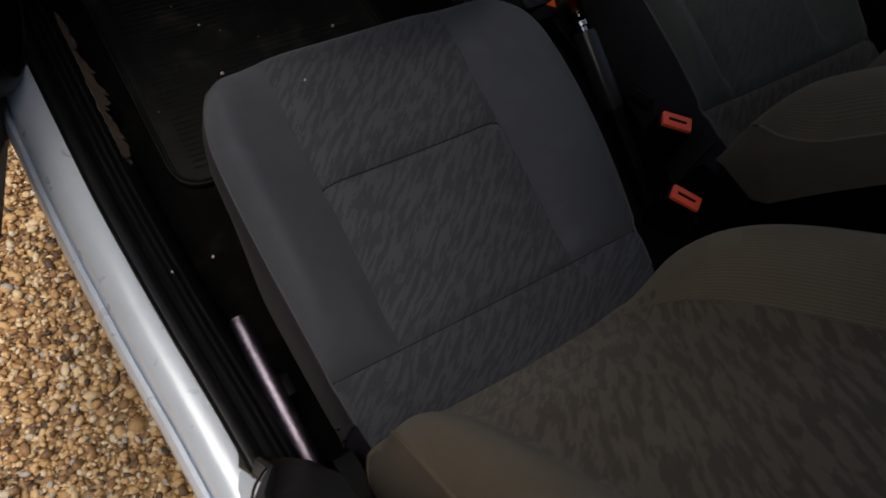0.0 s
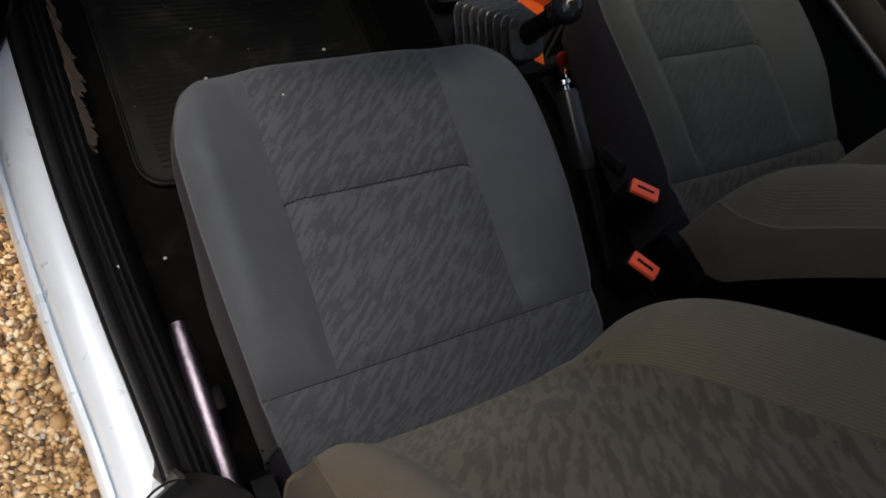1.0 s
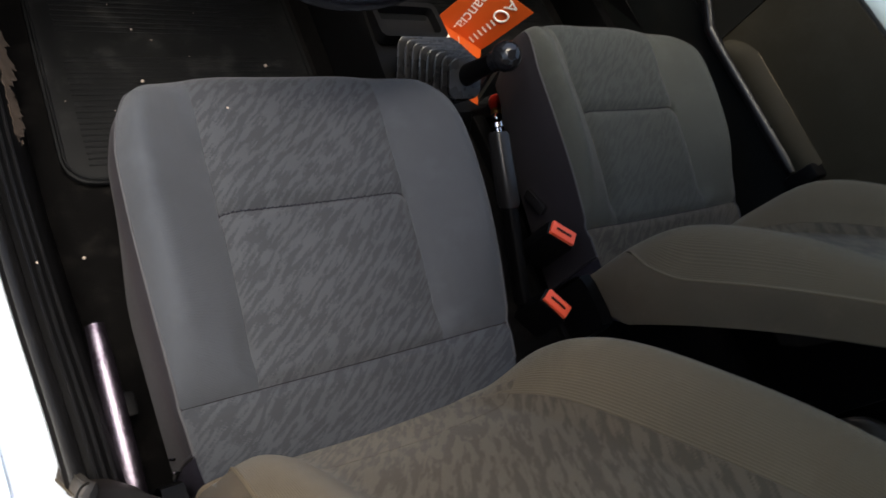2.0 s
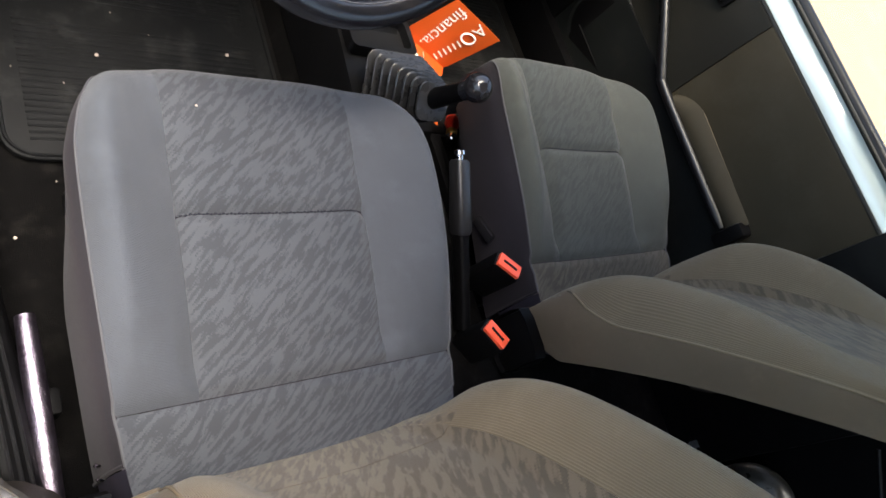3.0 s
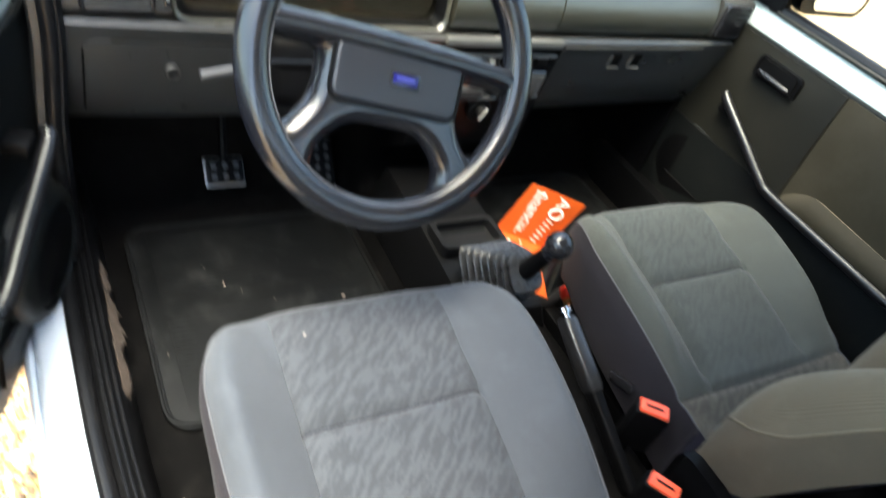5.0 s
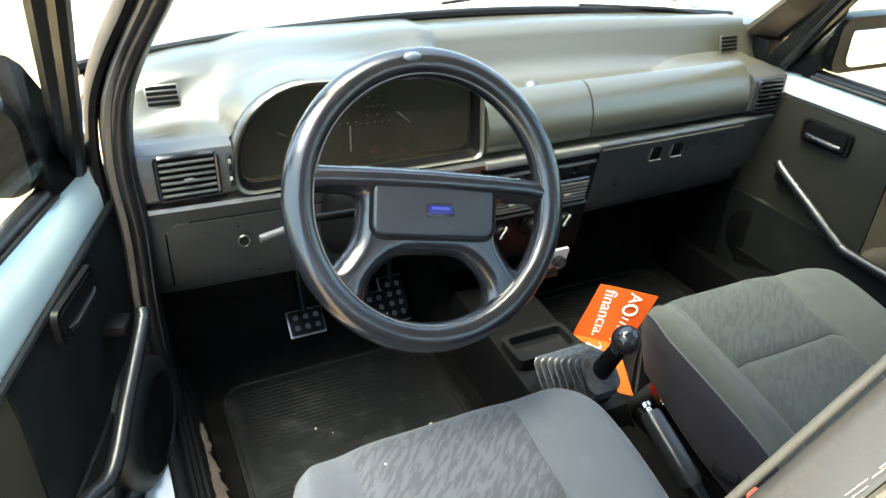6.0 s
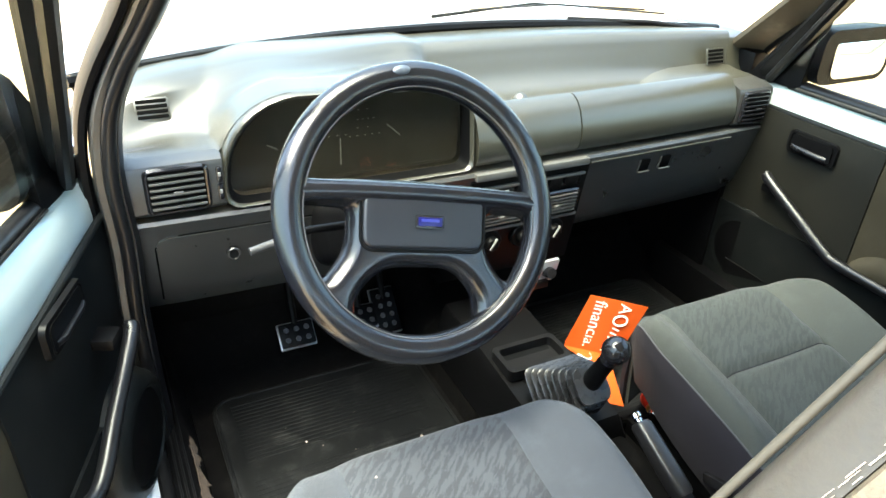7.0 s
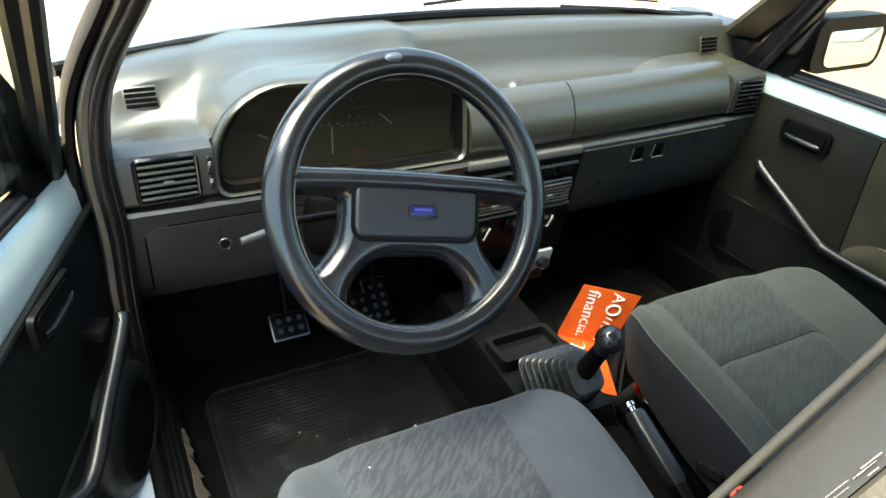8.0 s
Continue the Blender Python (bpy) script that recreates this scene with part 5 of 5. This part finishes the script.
    part("speaker_pod", loft([[(X(px - dx * deep), py + r * math.cos(a), pz + r * math.sin(a)) for a in np.linspace(0, 2 * math.pi, 36, endpoint=False)] for dx, r in ((0.0, 0.104), (0.020, 0.103), (0.040, 0.098), (0.052, 0.088), (0.056, 0.076), (0.050, 0.072))]), DOORTRIM, d, "round dark speaker pod")
    part("speaker_grille", tube([(X(px - 0.049 * deep), py, pz), (X(px - 0.053 * deep - 0.001), py, pz)], [0.072, 0.066], 32), BLACK, d)
    # window: leans inwards from the belt
    def wp(y, v, dx=0.0):
        return (X(0.690 + dx - (0.690 - 0.435) * v), y - 0.12 * v * (y < 0.3), 0.800 + v * 0.525)
    front = [(0.870, 0.0), (0.60, 0.55), (0.395, 0.97)]
    gl = part("window_glass", loft([[wp(0.01, v), wp(y, v), wp(y, v, 0.004), wp(0.01, v, 0.004)] for y, v in ((0.86, 0.0), (0.62, 0.5), (0.40, 0.96))]), GLASS_SIDE if side < 0 else GLASS_DIMMED, d, "side window glass")
    gl.visible_shadow = False
    part("window_frame", tube([wp(0.0, v) for v in np.linspace(0, 1, 8)] + [wp(0.38, 1.0)] + [wp(y, v) for y, v in ((0.46, 0.85), (0.60, 0.56), (0.74, 0.28), (0.885, 0.0))], 0.015, 8, flat=1.3), BLACK, d, "black window frame")
    part("inner_frame_seal", tube([wp(y, v, -0.018) for y, v in ((0.37, 0.97), (0.585, 0.555), (0.72, 0.28), (0.845, 0.02))], 0.010, 8), RUBBER, d)
    part("window_scraper", tube([(X(0.681), y, 0.810) for y in np.linspace(0.01, 0.80, 8)], 0.013, 10), RUBBER, d, "black rubber window scraper")
    part("scraper_bead", tube([(X(0.6665), y, 0.808) for y in np.linspace(0.01, 0.775, 8)], 0.003, 8), RUBBER if side < 0 else EDGE, d)
    # corner plate and wing mirror
    part("mirror_plate", loft([[(X(x), y, z) for y, z in ((0.905, 0.803), (0.771, 0.806), (0.750, 0.985), (0.775, 0.968), (0.84, 0.890))] for x in (0.688, 0.668)]), BLACK, d, "black triangular mirror plate")
    mr = part("mirror_housing", loft([[(X(0.782 + a * s), y, 0.875 + b * s) for a, b in rrect(0.215, 0.110, 0.03)] for y, s in ((0.745, 1.0), (0.760, 1.02), (0.80, 0.95), (0.835, 0.6), (0.845, 0.3))]), BLACK, d, "black wing mirror")
    part("mirror_glass", prism(rrect(0.165, 0.084, 0.022), 0.003, 0.001, axes((X(0.792), 0.7465, 0.873), (1, 0, 0), (0, 0.05, 1), (0, -1, 0.05))), MIRROR, d, "mirror glass")
    part("mirror_foot", tube([(X(0.68), 0.80, 0.86), (X(0.72), 0.80, 0.87)], 0.022, 12), BLACK, d)
    return d


make_door(1, "shut passenger door with olive trim board and black grab rail")
driver_door = make_door(-1, "driver's door standing ajar, dark trim and silver belt")
HINGE = Vector((-0.690, 0.915, 0))
driver_door.matrix_local = Matrix.Translation((-0.678, 0.855, 0)) @ Matrix.Rotation(radians(-21), 4, 'Z') @ Matrix.Translation(-HINGE)
part("door_hinge", rbox((0.03, 0.05, 0.05), 0.006, Matrix.Translation((-0.672, 0.905, 0.80))), CHROME, car)

# ---- console, gear lever, handbrake ----
console = thing("centre_console", "black plastic tunnel console with an open tray", "console")
part("console_base", loft([[(x, y, z) for x, z in ((-0.105, 0.30), (-0.085, zt - 0.012), (-0.078, zt), (0.068, zt), (0.075, zt - 0.012), (0.095, 0.30))] for y, zt in ((0.86, 0.415), (0.70, 0.405), (0.60, 0.395), (0.49, 0.385), (0.47, 0.36))]), BLACK, console)
tray_o, tray_i = rrect(0.132, 0.075, 0.012), rrect(0.112, 0.055, 0.009)
part("tray", loft([[(x - 0.006, 0.655 + y, z) for x, y in o] for o, z in ((tray_o, 0.400), (tray_o, 0.421), (tray_i, 0.421), (tray_i, 0.403), (rrect(0.10, 0.045, 0.008), 0.402))], True, True), RUBBER, console, "open oddments tray with a raised rim")

gear = thing("gear_lever", "gear lever with stepped rubber boot and glossy black ball knob", "gear lever")
BA, BB = Vector((-0.005, 0.560, 0.402)), Vector((-0.022, 0.475, 0.492))
axis = (BB - BA).normalized()
bu = Vector((1, 0, 0))
bv = axis.cross(bu).normalized()
NB = 8
for k in range(NB):
    t = k / (NB - 1)
    c = BA.lerp(BB, t ** 0.95)
    w, h = 0.114 + (0.058 - 0.114) * t, 0.108 + (0.058 - 0.108) * t
    rg = []
    for dz, s in ((0.0, 0.74), (0.001, 0.97), (0.0025, 1.02), (0.0055, 1.03), (0.0072, 0.99), (0.0075, 0.74)):
        rg.append([c + axis * dz + bu * (a * s) - bv * (b * s) for a, b in rrect(w, h, 0.014, 3)])
    part("boot_fold", loft(rg), BOOT, gear)
# core painted black for the shade between the folds
part("boot_core", loft([[p + bu * a - bv * b for a, b in rrect(w, w * 0.95, 0.008, 3)] for p, w in ((BA, 0.094), (BB + axis * 0.004, 0.042))]), RECESS_SHADE, gear)
KN = Vector((-0.018, 0.440, 0.583))
st = BB - axis * 0.01
part("lever_shaft", tube([st, st.lerp(KN, 0.5), KN], [0.017, 0.014, 0.013], 14), BLACK, gear, "black lever sleeve")
kb = bmesh.new()
bmesh.ops.create_uvsphere(kb, u_segments=32, v_segments=20, radius=0.0215, matrix=Matrix.Translation(KN))
part("knob", kb, BLACK_GLOSS, gear, "glossy black ball knob")
part("knob_collar", tube([KN - (KN - st).normalized() * 0.026, KN - (KN - st).normalized() * 0.016], 0.0145, 16), BLACK_GLOSS, gear)

brake = thing("handbrake", "grey plastic handbrake lever with chrome button", "handbrake")
HT, HE = Vector((-0.012, 0.372, 0.500)), Vector((0.004, 0.225, 0.412))
hd = (HE - HT).normalized()
hs = Vector((1, 0, 0))
hv = hd.cross(hs).normalized()
part("grip", loft([[HT + hd * s + hs * (a * w) + hv * (b * h) for a, b in rrect(2, 2, 0.5, 3)] for s, w, h in ((0.0, 0.0105, 0.010), (0.005, 0.0125, 0.0135), (0.075, 0.0135, 0.015), (0.105, 0.0135, 0.015), (0.112, 0.011, 0.012))]), GRIP, brake, "dark grey grip")
part("lever", loft([[HT + hd * s + hs * (a * w) + hv * (b * h) for a, b in rrect(2, 2, 0.5, 3)] for s, w, h in ((0.105, 0.010, 0.011), (0.20, 0.009, 0.012), (0.26, 0.009, 0.012))]), BLACK, brake, "black lever arm")
part("button", tube([HT + hd * 0.002, HT - hd * 0.006, HT - hd * 0.008, HT - hd * 0.014], [0.006, 0.006, 0.009, 0.0085], 14), CHROME, brake, "chrome release button")

# ---- seat belt buckles ----
def buckle(x, y, z, rx, rz, label):
    b = thing("belt_buckle", label, "seat belt buckle", group="belt buckles")
    m = Matrix.Translation((x, y, z)) @ pose(0, 0, 0, rx, 0, rz)
    bd = part("casing", rbox((0.050, 0.028, 0.085), 0.006, m @ Matrix.Translation((0, 0, -0.045))), BLACK, b, "black buckle casing")
    top = part("press_button", rbox((0.042, 0.022, 0.007), 0.002, m), ORANGE_RED, b, "orange-red release button")
    part("button_slot", rbox((0.026, 0.004, 0.002), 0.0005, m @ Matrix.Translation((0, 0.0, 0.0035))), BLACK, b)
    part("strap", tube([m @ Vector((0, 0, -0.07)), m @ Vector((0.0, -0.01, -0.12)), (x * 0.6 + 0.02, y - 0.02, 0.30)], [0.010, 0.011, 0.010], 8, flat=0.4), BLACK, b)
    return b


buckle(0.014, 0.120, 0.432, 4, -58, "driver's belt buckle, black with an orange-red button")
buckle(0.058, 0.214, 0.460, 4, -42, "passenger's belt buckle, black with an orange-red button")
bolt = thing("anchor_bolt", "bright metal seat anchor bolt", "bolt")
part("head", tube([(0.030, 0.094, 0.322), (0.030, 0.098, 0.334)], [0.008, 0.007], 6), CHROME, bolt)

# ---- belt slide bar beside the seat ----
bar = thing("belt_slide_bar", "shiny scratched metal belt bar beside the sill", "metal bar")
part("rod", tube([(-0.562, 0.250, 0.352), (-0.5615, 0.20, 0.350), (-0.559, 0.10, 0.340), (-0.557, 0.02, 0.325)], [0.0100, 0.0115, 0.0115, 0.0115], 18), PITTED, bar)
part("bracket", rbox((0.02, 0.03, 0.06), 0.005, Matrix.Translation((-0.545, 0.16, 0.30))), BLACK, bar)
part("bracket", rbox((0.03, 0.04, 0.10), 0.005, Matrix.Translation((-0.550, 0.015, 0.285))), BLACK, bar)

# ---- floor mats ----
def floor_mat(x0, x1, y0, y1, label):
    mt = thing("floor_mat", label, "floor mat", group="floor mats", at=((x0 + x1) / 2, (y0 + y1) / 2, 0.258))
    w, h = x1 - x0, y1 - y0
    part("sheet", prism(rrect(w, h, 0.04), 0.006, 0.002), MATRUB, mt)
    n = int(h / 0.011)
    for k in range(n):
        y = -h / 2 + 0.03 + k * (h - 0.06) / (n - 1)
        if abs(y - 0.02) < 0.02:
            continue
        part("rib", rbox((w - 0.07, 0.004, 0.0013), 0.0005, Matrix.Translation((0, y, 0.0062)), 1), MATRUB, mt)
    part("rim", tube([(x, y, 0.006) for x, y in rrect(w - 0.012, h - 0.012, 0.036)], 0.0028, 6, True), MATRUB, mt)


floor_mat(-0.545, -0.125, 0.485, 0.93, "black ribbed rubber mat in the driver's footwell, dusty")
floor_mat(0.135, 0.545, 0.56, 0.98, "black ribbed rubber mat in the passenger footwell")

# ---- orange flyer ----
flyer = thing("flyer", "orange printed flyer leaning beside the console", "flyer")
FT, FR, FD = Vector((0.200, 0.757, 0.430)), Vector((0.130, -0.085, -0.022)), Vector((-0.040, 0.014, -0.128))


def flyer_pt(u, v):
    p = FT + FR * u + FD * min(v, 1.0)
    if v > 1.0:
        p += Vector((-0.090, -0.170, 0.058)) * (v - 1.0)
    return p + Vector((0, -0.006, 0.004)) * math.sin(3.1 * u)


FW = [(0.0, 0.0, 0.74), (0.9, 0.0, 0.72), (1.05, 0.03, 0.70), (1.2, 0.16, 0.67), (1.3, 0.22, 0.56), (2.3, 0.22, 0.42)]


def flyer_cut(u, v):
    a, b = [np.interp(v, [r[0] for r in FW], [r[k] for r in FW]) for k in (1, 2)]
    return flyer_pt(a + (b - a) * u, v)


part("sheet", patch(flyer_cut, 0, 1, 0, 2.28, 10, 30, 0.0008), FLYER_O, flyer)
fu, fd = FR.normalized(), FD.normalized()
fn = fd.cross(fu).normalized()
if fn.y > 0:
    fn = -fn


def on_flyer(u, v, ang=0.0):
    return axes(flyer_pt(u, v) + fn * 0.002, fd, fn.cross(fd), fn) @ pose(0, 0, 0, 0, 0, ang)


words("A", 0.036, on_flyer(0.46, 0.03, 12), WHITE_P, flyer)
words("financia.", 0.036, on_flyer(0.16, 0.06, 10), WHITE_P, flyer)
part("wordmark", tube([flyer_pt(0.50 + 0.085 * math.sin(a), 0.34 + 0.09 * math.cos(a)) + fn * 0.0016 for a in np.linspace(0, 2 * math.pi, 25)[:-1]], 0.0022, 6, True), WHITE_P, flyer, "pale plain wordmark shape")
for k in range(6):
    part("wordmark_bar", prism(rrect(0.0035, 0.015, 0.0012), 0.0005, 0, on_flyer(0.50, 0.50 + 0.085 * k, -4)), WHITE_P, flyer)
part("print_band", tube([flyer_pt(0.24 + 0.10 * math.sin(a), 1.12 + 0.16 * math.cos(a)) + fn * 0.0016 for a in np.linspace(-1.2, 1.9, 14)], 0.005, 6, flat=0.2), WHITE_P, flyer, "white curved print")

# ---- litter and marks ----
def crumb(x, y, z, s, label="pale crumb on the dusty floor"):
    c = bmesh.new()
    bmesh.ops.create_icosphere(c, subdivisions=1, radius=s)
    for v in c.verts:
        v.co *= 1 + random.uniform(-0.3, 0.3)
        v.co.z *= 0.6
    bmesh.ops.transform(c, matrix=Matrix.Translation((x, y, z)), verts=c.verts)
    tagged(part("crumb", c, FLECK), label, "crumb", group="litter")


crumb(-0.400, 0.419, 0.515, 0.0016, "tiny white crumb on the driver's cushion")
for x, y, z, s in ((-0.411, 0.652, 0.270, 0.0030), (-0.209, 0.681, 0.270, 0.0034), (-0.604, 0.334, 0.358, 0.0020), (-0.586, 0.388, 0.266, 0.0022), (-0.405, 0.752, 0.270, 0.0022), (-0.380, 0.731, 0.270, 0.0012), (-0.544, 0.375, 0.268, 0.0022), (-0.489, 0.451, 0.268, 0.0014), (-0.46, 0.60, 0.270, 0.0012), (-0.33, 0.70, 0.270, 0.0010), (-0.30, 0.79, 0.270, 0.0010), (-0.43, 0.80, 0.270, 0.0011), (-0.25, 0.62, 0.270, 0.0011), (-0.52, 0.62, 0.268, 0.0012)):
    crumb(x, y, z, s)
mud = thing("mud_smear", "dried mud smear along the sill cover", "mud")
for y0, y1, w0 in ((0.50, 0.60, 0.013), (0.585, 0.70, 0.017), (0.69, 0.77, 0.009)):
    def smear(u, v, y0=y0, y1=y1, w0=w0):
        w = w0 * math.sin(math.pi * v) ** 0.6 * (1 + 0.7 * noise.noise((22 * v, 30 * y0, 0)))
        x = -0.594 + w * (u - 0.2) + 0.004 * noise.noise((9 * v, 0, 20 * y0))
        return (x, y0 + (y1 - y0) * v, 0.3525 - 1.6 * max(0.0, x + 0.600) + 0.001 * noise.noise((300 * x, 60 * v, y0)))
    part("smear", patch(smear, 0, 1, 0, 1, 8, 40, 0.001), RUST, mud)

# recliner spring at the foot of the driver's backrest
spring = thing("recliner_spring", "small bare metal recliner spring below the driver's seat", "spring")
coil = [(-0.515 + 0.010 * math.cos(t), 0.030 + 0.0022 * t, 0.375 + 0.010 * math.sin(t)) for t in np.linspace(0, 26, 110)]
part("coil", tube(coil, 0.0016, 6), CHROME, spring)
part("hook", tube([(-0.508, 0.03, 0.385), (-0.520, 0.025, 0.40), (-0.530, 0.03, 0.41), (-0.526, 0.045, 0.415)], 0.002, 6), CHROME, spring)

# lever on the passenger seat's inner side
part("tilt_lever", rbox((0.010, 0.050, 0.018), 0.004, Matrix.Translation((-0.214, 0.195, 0.392)) @ pose(0, 0, 0, -20, 0, 0)), BLACK_GLOSS, passenger, "black seat tilt lever")

# a small bauble lying on the floor under the edge of the passenger seat
RED_P = mat("red_gloss_plastic", (0.62, 0.030, 0.015), 0.28, var=0.08, bump=0.02)
BRASS = mat("dull_brass", (0.62, 0.40, 0.13), 0.32, metal=1.0, var=0.2, bump=0.1)
trinket = thing("trinket", "small red plastic bauble with brass collar under the seat's edge", "trinket")
TA, TB = Vector((0.245, 0.599, 0.279)), Vector((0.218, 0.537, 0.277))
along = lambda t: TA.lerp(TB, t)
part("bulb", tube([along(t) for t in (-0.02, 0.03, 0.12, 0.28, 0.45, 0.55)], [0.003, 0.009, 0.0135, 0.0155, 0.0125, 0.009], 16), RED_P, trinket)
part("collar", tube([along(t) for t in (0.54, 0.57, 0.66, 0.69)], [0.0095, 0.0115, 0.0115, 0.009], 16), BRASS, trinket, "brass collar")
part("foot", tube([along(t) for t in (0.68, 0.74, 0.90, 0.97)], [0.007, 0.0105, 0.0115, 0.008], 12), CHROME, trinket, "dull metal foot")

STRAW = mat("dry_foam_fibre", (0.42, 0.33, 0.22), 0.9, var=0.3, scale=200, bump=0.2)
rnd_f = random.Random(21)
fibre_bm = bmesh.new()
for k in range(26):
    p = Vector((-0.527 + rnd_f.uniform(-0.012, 0.012), 0.058 + rnd_f.uniform(-0.02, 0.02), 0.428 + rnd_f.uniform(-0.022, 0.006)))
    q = Vector((rnd_f.uniform(-0.010, 0.004), rnd_f.uniform(-0.012, 0.012), rnd_f.uniform(-0.004, 0.012)))
    tube([p, p + q * 0.5 + Vector((-0.004, 0, 0.003)), p + q], [0.0009, 0.0010, 0.0005], 5, bm=fibre_bm)
part("torn_padding", fibre_bm, STRAW, driver, "torn tan padding at the rear corner of the cushion")
